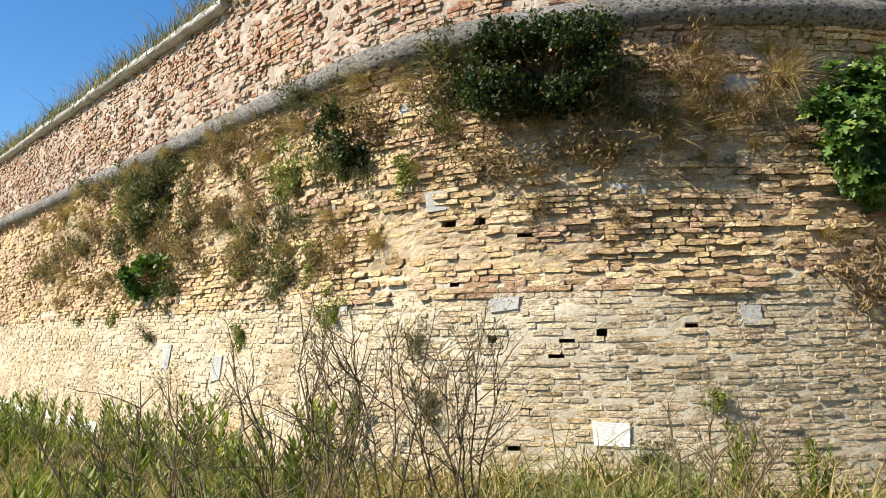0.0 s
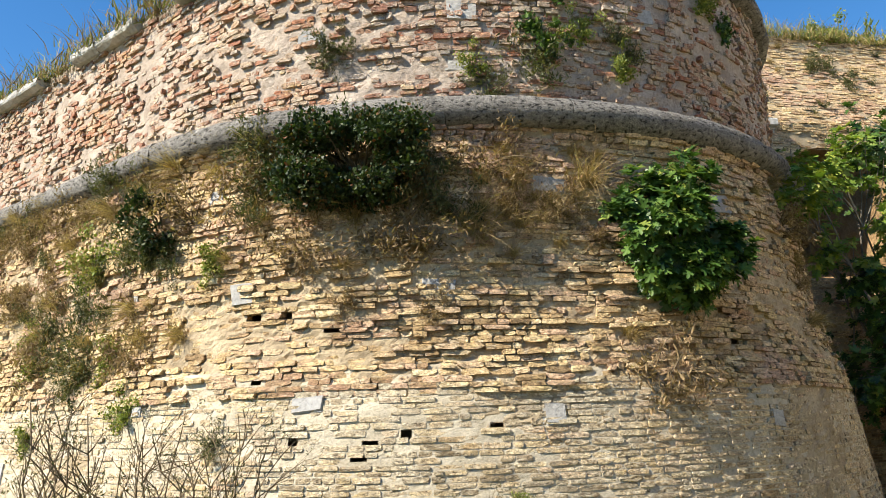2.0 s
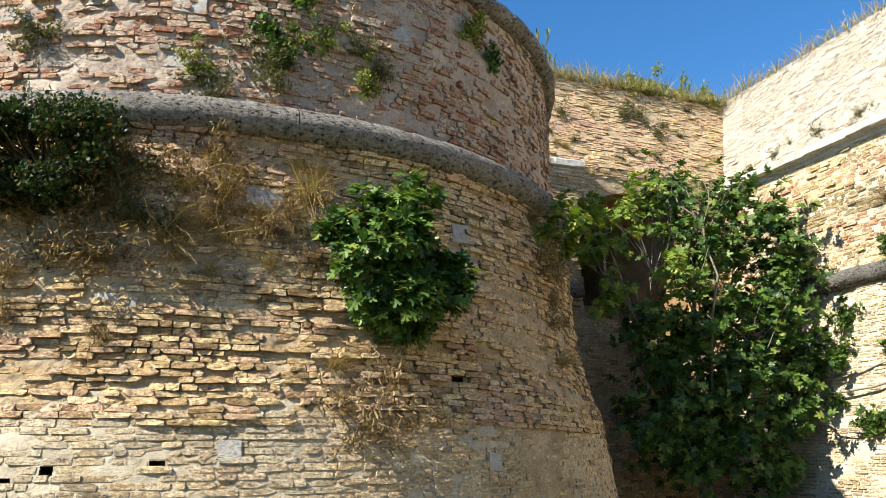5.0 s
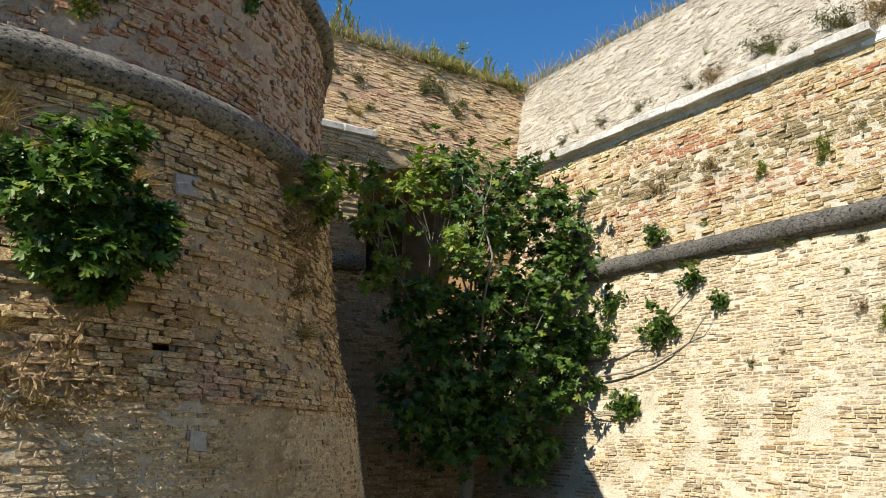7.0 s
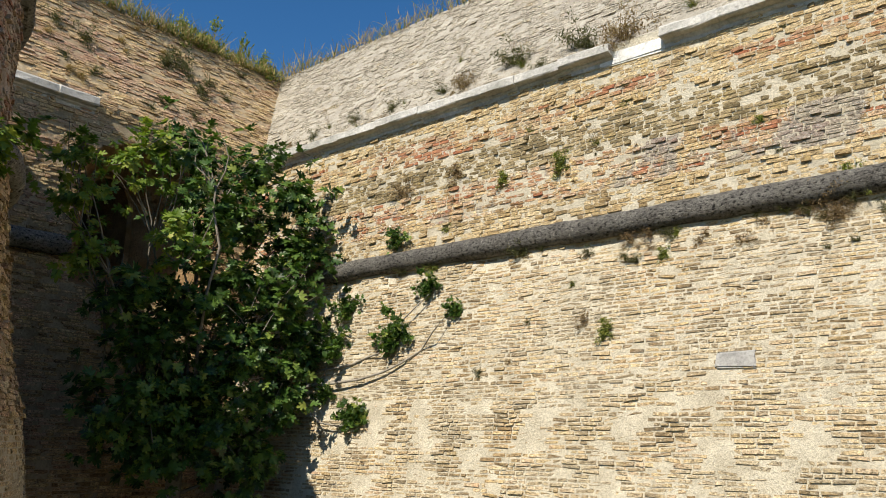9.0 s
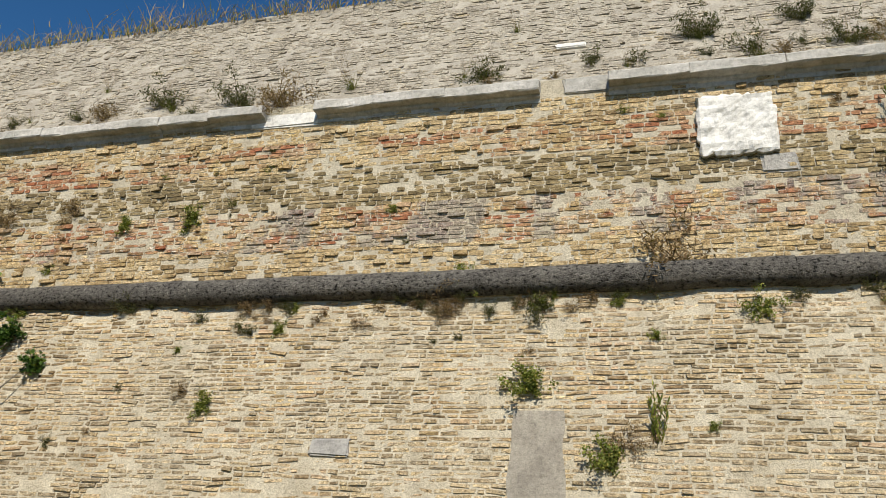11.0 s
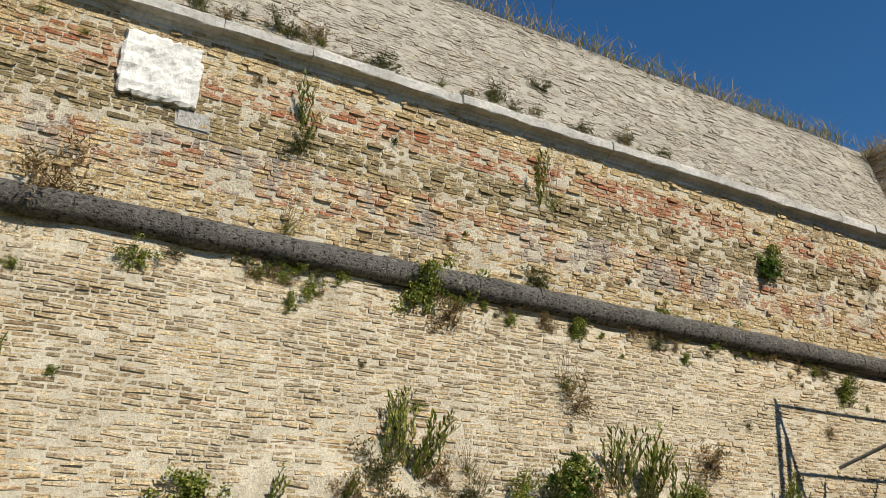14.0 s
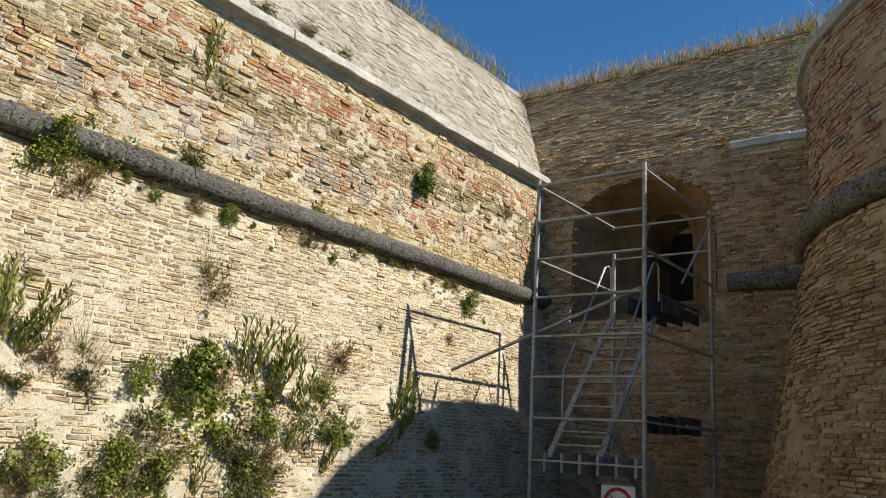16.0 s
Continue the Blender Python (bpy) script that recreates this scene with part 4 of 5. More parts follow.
R_TUFT = [
    (1.97, 8.5, 0.4), (3.79, 8.45, 0.45), (4.82, 8.42, 0.4), (3.17, 8.5, 0.4), (5.81, 8.4, 0.35), (6.88, 8.55, 0.45), (8.05, 9.3, 0.35), (7.7, 8.45, 0.35), (8.65, 8.4, 0.3), (2.68, 9.2, 0.35),
    (3.48, 9.8, 0.3), (0.35, 8.5, 0.3), (1.22, 9.0, 0.35), (-9.15, 9.3, 0.3), (-7.54, 8.65, 0.5), (-6.1, 8.5, 0.5), (-4.1, 8.55, 0.55), (-1.89, 8.48, 0.5), (-0.26, 8.65, 0.35), (0.19, 7.96, 0.3),
    (2.76, 9.3, 0.35), (1.31, 9.05, 0.5), (3.18, 8.42, 0.4), (-9.24, 8.5, 0.25), (-10.62, 8.54, 0.25), (-12.62, 8.59, 0.3), (10.53, 8.44, 0.25), (9.6, 8.45, 0.3), (-1.54, 9.75, 0.35),
]
R_HERB = [
    (3.59, 7.08, 0.7), (7.67, 6.83, 0.8), (1.4, 7.82, 0.2), (0.43, 3.05, 0.7), (5.02, 2.93, 0.5), (4.95, 2.53, 0.8), (5.33, 2.5, 0.7), (3.42, 1.91, 0.5),
    (4.27, 1.96, 0.6), (8.45, 2.53, 0.9), (8.97, 2.41, 0.9), (3.65, 6.69, 0.6), (11.81, 2.24, 0.6), (5.32, 2.46, 0.9), (5.12, 2.56, 0.8), (8.51, 2.42, 1.1),
    (8.93, 2.3, 1.1), (11.54, 2.08, 0.8), (11.81, 1.91, 0.7), (9.35, 2.01, 0.9), (7.48, 2.32, 0.5),
]
R_BUSH = [
    (-0.97, 4.69, 0.45), (1.71, 4.54, 0.3), (3.87, 4.53, 0.25), (-1.63, 4.64, 0.2), (5.42, 4.8, 0.6), (6.09, 4.94, 0.5), (7.53, 5.36, 0.4), (-1.04, 3.56, 0.45),
    (-0.14, 2.65, 0.4), (3.61, 6.63, 0.35), (12.94, 6.79, 0.4), (7.56, 2.31, 0.6), (14.3, 4.38, 0.3), (11.88, 5.13, 0.35), (10.18, 5.24, 0.3), (7.54, 5.34, 0.35),
    (2.62, 1.92, 0.5), (7.66, 1.61, 0.9), (9.56, 1.62, 0.8), (6.35, 0.98, 0.6), (5.57, 0.97, 0.6), (8.29, 1.12, 0.9), (6.94, 0.98, 0.6), (14.19, 4.34, 0.4),
]
R_SMALL = [
    (-2.18, 4.63, 0.3), (3.59, 4.32, 0.2), (3.1, 4.68, 0.2), (6.93, 4.62, 0.2), (13.48, 3.58, 0.25), (12.55, 1.56, 0.4), (2.93, 7.47, 0.15), (0.47, 4.22, 0.15),
    (-8.63, 6.59, 0.4), (-6.44, 6.3, 0.3), (-5.84, 3.54, 0.25), (-5.48, 3.33, 0.3), (-10.02, 6.57, 0.4), (-7.63, 6.25, 0.25), (-2.49, 4.94, 0.35), (-2.06, 5.13, 0.3),
    (9.24, 4.83, 0.3), (8.12, 4.62, 0.25), (5.92, 4.49, 0.5), (11.38, 5.07, 0.4),
]
FIGS = [
    (-11.27, 3.44, 0.5), (-10.45, 2.06, 0.5), (-9.71, 3.53, 0.5), (-11.14, 4.2, 0.4), (-9.07, 4.43, 0.35), (-8.46, 3.92, 0.3), (-10.1, 5.47, 0.3), (-11.29, 2.52, 0.3),
    (-12.34, 3.65, 0.5),
]

for k, (u, z, w) in enumerate(B_DRY):
    plant(tuft_dry if k % 3 else tuft_brown, bastion_ruin, u, z, w * 1.25, 200 + k, 0.0, "dry tufts on the bastion")
for k, (u, z, w) in enumerate(B_GREEN):
    plant(tuft_green if k % 2 else bushes, bastion_ruin, u, z, w * 1.2, 300 + k, 0.0, "weeds on the bastion")
rv = random.Random(77)
for k in range(130):
    u, z = rv.uniform(-15, 4.0), rv.uniform(2.3, 4.7)
    if u > 0.5 and z < 3.6:
        continue
    plant(rv.choice([tuft_dry, tuft_dry, tuft_brown, tuft_green, tuft_brown]), bastion_ruin, u, z, rv.uniform(0.3, 0.75), 2400 + k, 0.0, "weeds on the bastion")
for k in range(26):
    plant(rv.choice([tuft_dry, tuft_dry, tuft_brown]), bastion_ruin, rv.uniform(2.8, 10.0), rv.uniform(3.3, 4.9), rv.uniform(0.25, 0.5), 480 + k, 0.0, "weeds on the bastion")
for k in range(22):
    plant(rv.choice([tuft_dry, tuft_green]), bastion, rv.uniform(-12, 3.5), 5.0 + rv.uniform(-0.15, 0.05), rv.uniform(0.3, 0.6), 520 + k, 0.1, "weeds under the cordon")
for k, (u, z, w) in enumerate(R_DRY):
    plant(tuft_tall if k % 2 else tuft_brown, scarp, u, z, w, 600 + k, 0.0, "dry tufts on the long wall")
for k, (u, z, w) in enumerate(R_TUFT):
    plant(tuft_tall if k % 3 == 1 else tuft_green, scarp, u, z, w, 650 + k, 0.0, "tufts above the string course")
for k, (u, z, w) in enumerate(R_HERB):
    plant(weeds, scarp, u, z - 0.25 * w, w, 700 + k, 0.0, "leafy weeds on the long wall")
for k, (u, z, w) in enumerate(R_BUSH):
    plant(bushes if k % 3 else tuft_green, scarp, u, z, w, 750 + k, 0.0, "bushes on the long wall")
for k, (u, z, w) in enumerate(R_SMALL):
    plant(bushes if k % 2 else tuft_brown, scarp, u, z, w, 800 + k, 0.0, "bushes on the long wall")
for k, (u, z, w) in enumerate([(9.82, 2.1, 0.6), (8.93, 2.3, 0.75), (11.67, 1.8, 0.6), (11.07, 1.5, 0.55), (9.12, 1.5, 0.7), (9.77, 1.2, 0.6), (7.5, 0.9, 0.6), (4.92, 1.8, 0.5)]):
    plant(weeds, scarp, u, z - 0.3 * w, w, 1500 + k, 0.05, "leafy weeds on the long wall")
for k, (u, z, w) in enumerate([(7.56, 2.3, 0.5), (8.7, 1.6, 0.45), (12.7, 6.5, 0.35), (6.5, 1.1, 0.4)]):
    plant(bushes if k % 2 else figlets, scarp, u, z, w, 1540 + k, 0.05, "bushes on the long wall")
for k in range(70):
    plant(rv.choice([tuft_brown, bushes, tuft_brown, tuft_green]), scarp, rv.uniform(-6, 15), 4.80 - abs(rv.gauss(0, 0.16)), rv.uniform(0.10, 0.24), 1560 + k, 0.0, "weeds under the cordon")
for k in range(46):
    plant(rv.choice([tuft_brown, tuft_green, bushes]), scarp, rv.uniform(-9, 15), rv.choice([rv.uniform(2.6, 4.4), rv.uniform(5.5, 7.6)]), rv.uniform(0.06, 0.15), 1640 + k, 0.0, "weeds on the long wall")
for k in range(26):
    plant(rv.choice([tuft_dry, tuft_brown, tuft_dry]), bastion_ruin, rv.uniform(3.0, 5.6), rv.uniform(3.4, 4.7), rv.uniform(0.3, 0.55), 1700 + k, 0.0, "dry tufts on the bastion")
for k in range(26):
    plant(rv.choice([tuft_green, tuft_dry, tuft_brown]), bastion_ruin, rv.uniform(-9, 2.2), 4.85 - abs(rv.gauss(0, 0.15)), rv.uniform(0.4, 0.75), 1730 + k, 0.0, "weeds under the cordon")
for k, (u, z) in enumerate([(4.86, 6.15), (5.1, 6.0), (5.29, 6.6), (8.25, 6.7), (4.3, 5.6), (6.3, 6.0), (2.4, 5.9)]):
    plant(figlets if k < 4 else tuft_green, bastion, u, z, 0.32, 1760 + k, 0.0, "sprigs on the drum")
for k in range(40):
    plant(rv.choice([tuft_brown, bushes, tuft_green]), scarp, rv.uniform(-10, 14), 4.92 + rv.uniform(-0.12, 0.04), rv.uniform(0.12, 0.28), 850 + k, 0.0, "weeds under the cordon")
for k in range(34):
    plant(rv.choice([tuft_brown, bushes, tuft_green, tuft_green]), scarp, rv.uniform(4.2, 10.5), rv.uniform(0.7, 2.4), rv.uniform(0.25, 0.5), 900 + k, 0.1, "weeds at the wall's foot")
for k in range(36):
    plant(rv.choice([tuft_green, tuft_brown, tuft_tall]), scarp, rv.uniform(-14, 15), rv.uniform(8.3, 8.6), rv.uniform(0.15, 0.3), 950 + k, 0.0, "tufts above the string course")
for k in range(26):
    plant(rv.choice([tuft_green, tuft_dry]), flank_1, rv.uniform(16, 22), rv.uniform(8.5, 11), rv.uniform(0.2, 0.5), 1000 + k, 0.0, "tufts on the retired wall")
for k in range(16):
    plant(rv.choice([tuft_brown, tuft_dry]), flank_2, rv.uniform(-21, -14), rv.uniform(8.0, 9.4), rv.uniform(0.2, 0.4), 1030 + k, 0.0, "tufts on the second retired wall")
for k, (u, z, w) in enumerate(FIGS):
    plant(figlets, scarp, u, z, w * 1.15, 1060 + k, 0.08, "fig sprigs on the long wall")


# bare branches that feed the hanging fig sprigs
fig_branch = thing("fig_branch", "pale bare fig branches lying against the wall", "branch")
rsb = np.random.RandomState(8)
for u, z, w in FIGS[:6]:
    a, b = scarp(np.array([-12.6, u]), np.array([2.9 + 0.3 * rsb.randn(), z - 0.1]), np.array([0.25, 0.12]))
    part("branch", tubes("branch", [limb(a, b, 0.03, 0.012, rsb, 0.10, 8, 0.25)], 6), bark_pale, fig_branch)


# ------------------------------------------------------------ larger shrubs and the fig tree
def shrub(name, label, surf, u, z, half, n, mat, shape, size, twig, seed, blobs=14, category="shrub"):
    """A crown of uneven leaf clumps on branches that come out of the wall."""
    rs = np.random.RandomState(seed)
    ob = thing(name, label, category)
    lines, pts = [], []
    for i in range(blobs):
        c = rs.uniform(-1, 1, 3)
        c *= min(1.0, 0.85 / max(0.3, np.linalg.norm(c)))
        c = c * np.array(half) + np.array([0, -half[1] * 0.8, 0])
        lines.append(limb((rs.randn() * 0.06, 0.08, -0.3 * half[2]), c, 0.022, 0.006, rs, 0.15, 6))
        m = n // blobs
        q = rs.randn(m, 3)
        q *= (0.55 + 0.45 * rs.rand(m, 1)) / np.linalg.norm(q, axis=1)[:, None]
        pts.append(c + q * np.array(half) * rs.uniform(0.2, 0.42))
    for ln in lines:
        part("branch", tubes("branch", [ln], 5), twig, ob)
    if shape is FIG:
        tips = np.concatenate(pts)[::7]
        out = tips / np.array(half)
        out[:, 1] -= 0.6
        part("crown", rosettes("crown", tips, out / np.linalg.norm(out, axis=1)[:, None], size, rs), mat, ob)
    else:
        part("crown", leaves("crown", np.concatenate(pts), size, shape, rs), mat, ob)
    m = on_wall(surf, u, z)
    ey = Vector((m[0][1], m[1][1], 0)).normalized()
    w = Matrix((Vector((ey.y, -ey.x, 0)), ey, Vector((0, 0, 1)))).transposed().to_4x4()
    w.translation = m.translation
    ob.matrix_basis = w
    return ob


shrub("dark_bush", "dense dark green evergreen bush under the cordon", bastion_ruin, 2.83, 4.52, (1.0, 0.5, 0.62), 12000, green_dark, OVAL, 0.055, bark_brown, 1, 44, "bush")
shrub("fig_shrub", "bright green fig shrub growing from the bastion wall", bastion_ruin, 6.15, 3.68, (0.74, 0.5, 0.84), 3800, green_fig, FIG, 0.14, bark_pale, 2, 22, "fig shrub")
shrub("wild_shrub", "thin reddish-green shrub on the ruined face", bastion_ruin, 0.13, 4.06, (0.42, 0.3, 0.5), 1300, green_dark, OVAL, 0.06, bark_brown, 3, 14)
shrub("wild_shrub", "dark green leafy shrub hanging over the smooth base", bastion_ruin, -5.75, 2.56, (0.7, 0.35, 0.4), 800, green_fig, OVAL, 0.13, bark_brown, 4, 12)
shrub("wild_shrub", "tall pale green shrub on the ruined face", bastion_ruin, -6.32, 4.0, (0.6, 0.35, 0.75), 2200, green_grey, LANCE, 0.13, bark_brown, 5, 16)
shrub("wild_shrub", "straggling green creeper where bastion meets recess", bastion_ruin, 9.43, 4.8, (0.5, 0.5, 0.5), 420, green_light, FIG, 0.14, bark_pale, 6, 12)


def fig_tree():
    rs = np.random.RandomState(5)
    tree = thing("fig_tree", "large dark green fig tree in the shaded recess", "tree", at=(18.3, 12.9, 0))
    trunk = limb((0, 0, -0.1), (0.1, -0.1, 1.6), 0.16, 0.12, rs, 0.08, 6)
    part("trunk", tubes("trunk", [trunk], 9), bark_pale, tree)
    blob = [(-1.7, -0.5, 6.4, 0.75), (-0.9, -0.2, 6.9, 0.75), (0.0, 0.1, 7.1, 0.8), (1.1, -0.3, 7.0, 0.8), (1.9, -0.6, 6.6, 0.75), (2.0, -0.9, 5.4, 0.8), (1.0, -0.5, 5.8, 0.9),
            (0.0, -0.6, 5.8, 0.9), (-0.8, -0.9, 5.2, 0.8), (1.5, -1.0, 4.4, 0.8), (0.4, -0.9, 4.5, 0.95), (-0.6, -0.7, 4.0, 0.8), (0.9, -1.0, 3.4, 0.95), (0.0, -0.9, 3.0, 0.9),
            (-1.1, -0.8, 2.3, 0.75), (1.4, -1.1, 2.5, 0.75), (0.2, -1.1, 1.9, 0.9), (-0.8, -0.9, 1.5, 0.65), (0.8, -1.1, 1.3, 0.6), (-2.5, -0.8, 5.6, 0.6), (-2.4, -1.0, 4.6, 0.5), (-2.7, -1.0, 6.2, 0.5),
            (-1.5, -0.8, 2.0, 0.7), (-1.2, -0.9, 3.2, 0.75), (-1.7, -0.9, 4.1, 0.6), (1.9, -1.2, 3.4, 0.7), (-0.3, -1.0, 2.4, 0.8)]
    lines, pts, bright = [], [], []
    for x, y, z, r in blob:
        lines.append(limb((0.1, -0.1, min(1.5, 0.6 * z)), (x, y, z), 0.036, 0.012, rs, 0.15, 8))
        for i in range(4):
            e = Vector((x, y, z)) + Vector(rs.randn(3)) * r * 0.45
            lines.append(limb(lines[-1 - i][6][0], e, 0.016, 0.006, rs, 0.15, 4))
        # sparse upper clumps towards the sun; their lighter leaves paint the sunlight in
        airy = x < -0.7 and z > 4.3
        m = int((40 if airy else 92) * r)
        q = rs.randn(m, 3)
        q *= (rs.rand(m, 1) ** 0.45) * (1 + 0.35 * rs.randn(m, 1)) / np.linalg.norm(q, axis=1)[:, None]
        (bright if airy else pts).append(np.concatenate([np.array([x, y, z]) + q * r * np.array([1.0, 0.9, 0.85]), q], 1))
        for e in q[::9]:
            lines.append(limb(np.array([x, y, z]) - e * r * 0.2, np.array([x, y, z]) + e * r * 0.95, 0.012, 0.005, rs, 0.15, 4))
    for ln in lines:
        part("limb", tubes("limb", [ln], 6), bark_fig, tree)
    for leafy, size, mat, note in ((pts, 0.185, green_fig, ""), (bright, 0.17, green_light, "sparse outer foliage in a sunlit yellow-green")):
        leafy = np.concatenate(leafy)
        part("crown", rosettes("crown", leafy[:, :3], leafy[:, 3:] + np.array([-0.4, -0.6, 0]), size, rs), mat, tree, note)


fig_tree()


# ------------------------------------------------------------ grass on the rampart tops and in the ditch
def grass_strip(name, label, pts, height, per, mat, seed, spread=(0.25, 0.25), width=0.018):
    rs = np.random.RandomState(seed)
    pts = np.asarray(pts, float)
    n = len(pts) * per
    clump = np.repeat(np.clip(0.35 + 0.65 * rs.rand(len(pts)) ** 1.5, 0, 1), per)
    base = np.repeat(pts, per, 0) + np.stack([rs.randn(n) * spread[0], rs.randn(n) * spread[1], np.zeros(n) - 0.02], 1)
    ob = part(name, blades(name, base, rs.randn(n, 3) * 0.28 + np.array([0, 0, 1.0]), height * clump[:, None], width, rs, 0.25), mat)
    return tagged(ob, label, "grass", kind="stuff")


def along(surf, u0, u1, n, z, d):
    return surf(np.linspace(u0, u1, n), np.full(n, z), np.full(n, d))


grass_strip("rampart_grass", "dry grass on the bastion's coping", along(bastion, -26, 1.5, 150, 7.46, -0.12), 0.8, 40, straw_brown, 1)
grass_strip("rampart_grass", "green grass on the bastion's coping", along(bastion, -26, 1.5, 150, 7.46, -0.1), 0.5, 40, grass_green, 2)
grass_strip("rampart_grass", "dry grass along the long wall's top", along(scarp, -16, 18, 150, 11.45, -0.1), 0.6, 36, straw, 3)
grass_strip("rampart_grass", "green grass along the long wall's top", along(scarp, -16, 18, 110, 11.45, -0.1), 0.42, 34, grass_green, 4)
grass_strip("rampart_grass", "shaggy grass on the retired wall", along(flank_1, 14, 23, 70, 11.3, -0.05), 0.6, 46, grass_green, 5)
grass_strip("rampart_grass", "shaggy dry grass on the retired wall", along(flank_1, 14, 23, 60, 11.3, -0.05), 0.65, 36, straw, 6)
grass_strip("rampart_grass", "dry grass on the second retired wall", along(flank_2, -23, -14, 70, 11.3, -0.05), 0.7, 46, straw, 7)
grass_strip("rampart_grass", "grass on the second bastion", along(bastion_far, 0, 14, 70, 8.2, -0.2), 0.6, 24, grass_green, 8)
for k, (x, s) in enumerate([(16.9, 1.0), (17.4, 0.8), (19.9, 0.6), (21.6, 0.75), (22.4, 0.6), (20.8, 0.7)]):
    ob = plant(weeds if k in (0, 1, 3) else bushes, flank_1, x, 11.3, s * 1.3, 1200 + k, -0.3, "shrubs on the rampart")

rg = np.random.RandomState(12)


def field(n, x0, x1, y0, y1, rough):
    """Random spots in front of the bastion's foot."""
    x, y = rg.uniform(x0, x1, n), rg.uniform(y0, y1, n)
    dn = (x - CX) * math.cos(TA) + (y - CY) * math.sin(TA)
    rr = np.hypot(x - CX, y - CY)
    ok = (np.where((x - CX) * -math.sin(TA) + (y - CY) * math.cos(TA) < 0, dn, rr) > CR + 1.25)
    keep = ok & (lump(x, y, rough, 61) > -0.35)
    x, y = x[keep], y[keep]
    return np.stack([x, y, ground_height(x, y)], 1)


grass_strip("ditch_grass", "dry yellow grass in the ditch", field(2200, -13, 9, 4.2, 20, 0.6), 0.8, 14, straw, 9, (0.12, 0.12))
grass_strip("ditch_grass", "green grass in the ditch", field(3600, -13, 10, 3.4, 20, 0.7), 0.75, 14, grass_green, 10, (0.12, 0.12))
grass_strip("ditch_grass", "short grass underfoot", field(2500, -6, 18, -6, 9, 0.5), 0.16, 8, grass_green, 11, (0.15, 0.15), 0.008)


def ditch_weed(seed, height, n):
    rs = np.random.RandomState(seed)
    ob = thing("ditch_weed", "upright green leafy weed in the ditch", "weed", "green weeds in the ditch")
    lines, pts, dirs = [], [], []
    for i in range(n):
        x, y = rs.randn(2) * 0.12
        ln = limb((x, y, -0.05), (x * 2.2, y * 2.2, height * rs.uniform(0.7, 1.1)), 0.008, 0.003, rs, 0.06, 6)
        lines.append(ln)
        for t in np.linspace(0.1, 1, 70):
            k = min(int(t * 6), 5)
            pts.append(Vector(ln[k][0]).lerp(Vector(ln[k + 1][0]), t * 6 - k))
            a = rs.rand() * 6.283
            dirs.append((math.cos(a), math.sin(a), 0.8))
    a = np.array(dirs) / np.linalg.norm(np.array(dirs), axis=1)[:, None]
    b = np.cross(a, np.array([0.1, 0.2, 1.0]))
    b /= np.linalg.norm(b, axis=1)[:, None]
    for ln in lines:
        part("stem", tubes("stem", [ln], 4), bark_brown, ob)
    part("foliage", leaves("foliage", pts, 0.12, LANCE, rs, a, b), green_herb, ob)
    return ob


first_weeds = [ditch_weed(160 + i, 0.85, 6) for i in range(3)]
spots = field(190, -9, 9.5, 3.9, 14, 0.9)
for k, p in enumerate(spots):
    w = rg.uniform(0.6, 1.15) * (0.6 if p[0] > 5.5 else 1.0)
    m = Matrix.Translation(p) @ pose(0, 0, 0, 0, 0, rg.uniform(0, 360)) @ Matrix.Diagonal((w, w, w, 1))
    if k < 3:
        first_weeds[k].matrix_basis = m
    else:
        copy_thing(first_weeds[k % 3], m).matrix_basis = m


def fennel(seed, x, y, height):
    """Tall half-dry branching stalks."""
    rs = np.random.RandomState(seed)
    ob = thing("tall_dry_weed", "tall half-dry branching weed stalks in the ditch", "weed", "tall stalks in the ditch", at=(x, y, float(ground_height(np.array(x), np.array(y)))))
    lines, pts = [], []
    for i in range(4):
        b = Vector((rs.randn() * 0.08, rs.randn() * 0.08, -0.05))
        top = b + Vector((rs.randn() * 0.28, rs.randn() * 0.2, height * rs.uniform(0.75, 1.0)))
        ln = limb(b, top, 0.012, 0.004, rs, 0.06, 8)
        lines.append(ln)
        for k in range(3, 8):
            for j in range(2):
                p = Vector(ln[k][0])
                e = p + Vector((rs.randn() * 0.18, rs.randn() * 0.15, rs.uniform(0.12, 0.38)))
                tw = limb(p, e, 0.0055, 0.0025, rs, 0.12, 4)
                lines.append(tw)
                for s in range(3):
                    e2 = e + Vector((rs.randn() * 0.06, rs.randn() * 0.06, rs.uniform(0.02, 0.10)))
                    lines.append(limb(tw[2 + s % 3][0], e2, 0.0022, 0.0012, rs, 0.1, 3))
                    pts.append(np.array(e2) + rs.randn(4, 3) * 0.015)
    part("stalk_mass", tubes("stalk_mass", lines, 4), bark_brown, ob)["kind"] = "stuff"
    part("seed_head_mass", leaves("seed_head_mass", np.concatenate(pts), 0.028, LANCE, rs), green_grey, ob)["kind"] = "stuff"


for k, (x, y, h) in enumerate([(3.4, 4.3, 1.55), (3.9, 4.0, 1.75), (4.2, 4.4, 1.9), (4.5, 3.8, 1.7), (4.75, 4.3, 1.85), (5.0, 4.1, 1.8), (5.3, 4.5, 1.9), (5.15, 3.9, 1.3), (2.6, 5.2, 1.35), (6.6, 4.4, 1.25), (7.0, 4.6, 1.0), (3.0, 4.6, 1.3), (4.1, 3.6, 1.45)][::2] + [(4.35, 4.1, 1.8), (5.2, 4.3, 1.6)]):
    fennel(180 + k, x, y, h)


# ------------------------------------------------------------ scaffold tower in the second recess
steel = plain_material("galvanised_steel", (0.27, 0.27, 0.265), (0.42, 0.42, 0.41), 6, 60, 0.45, 0.1, 0.002)
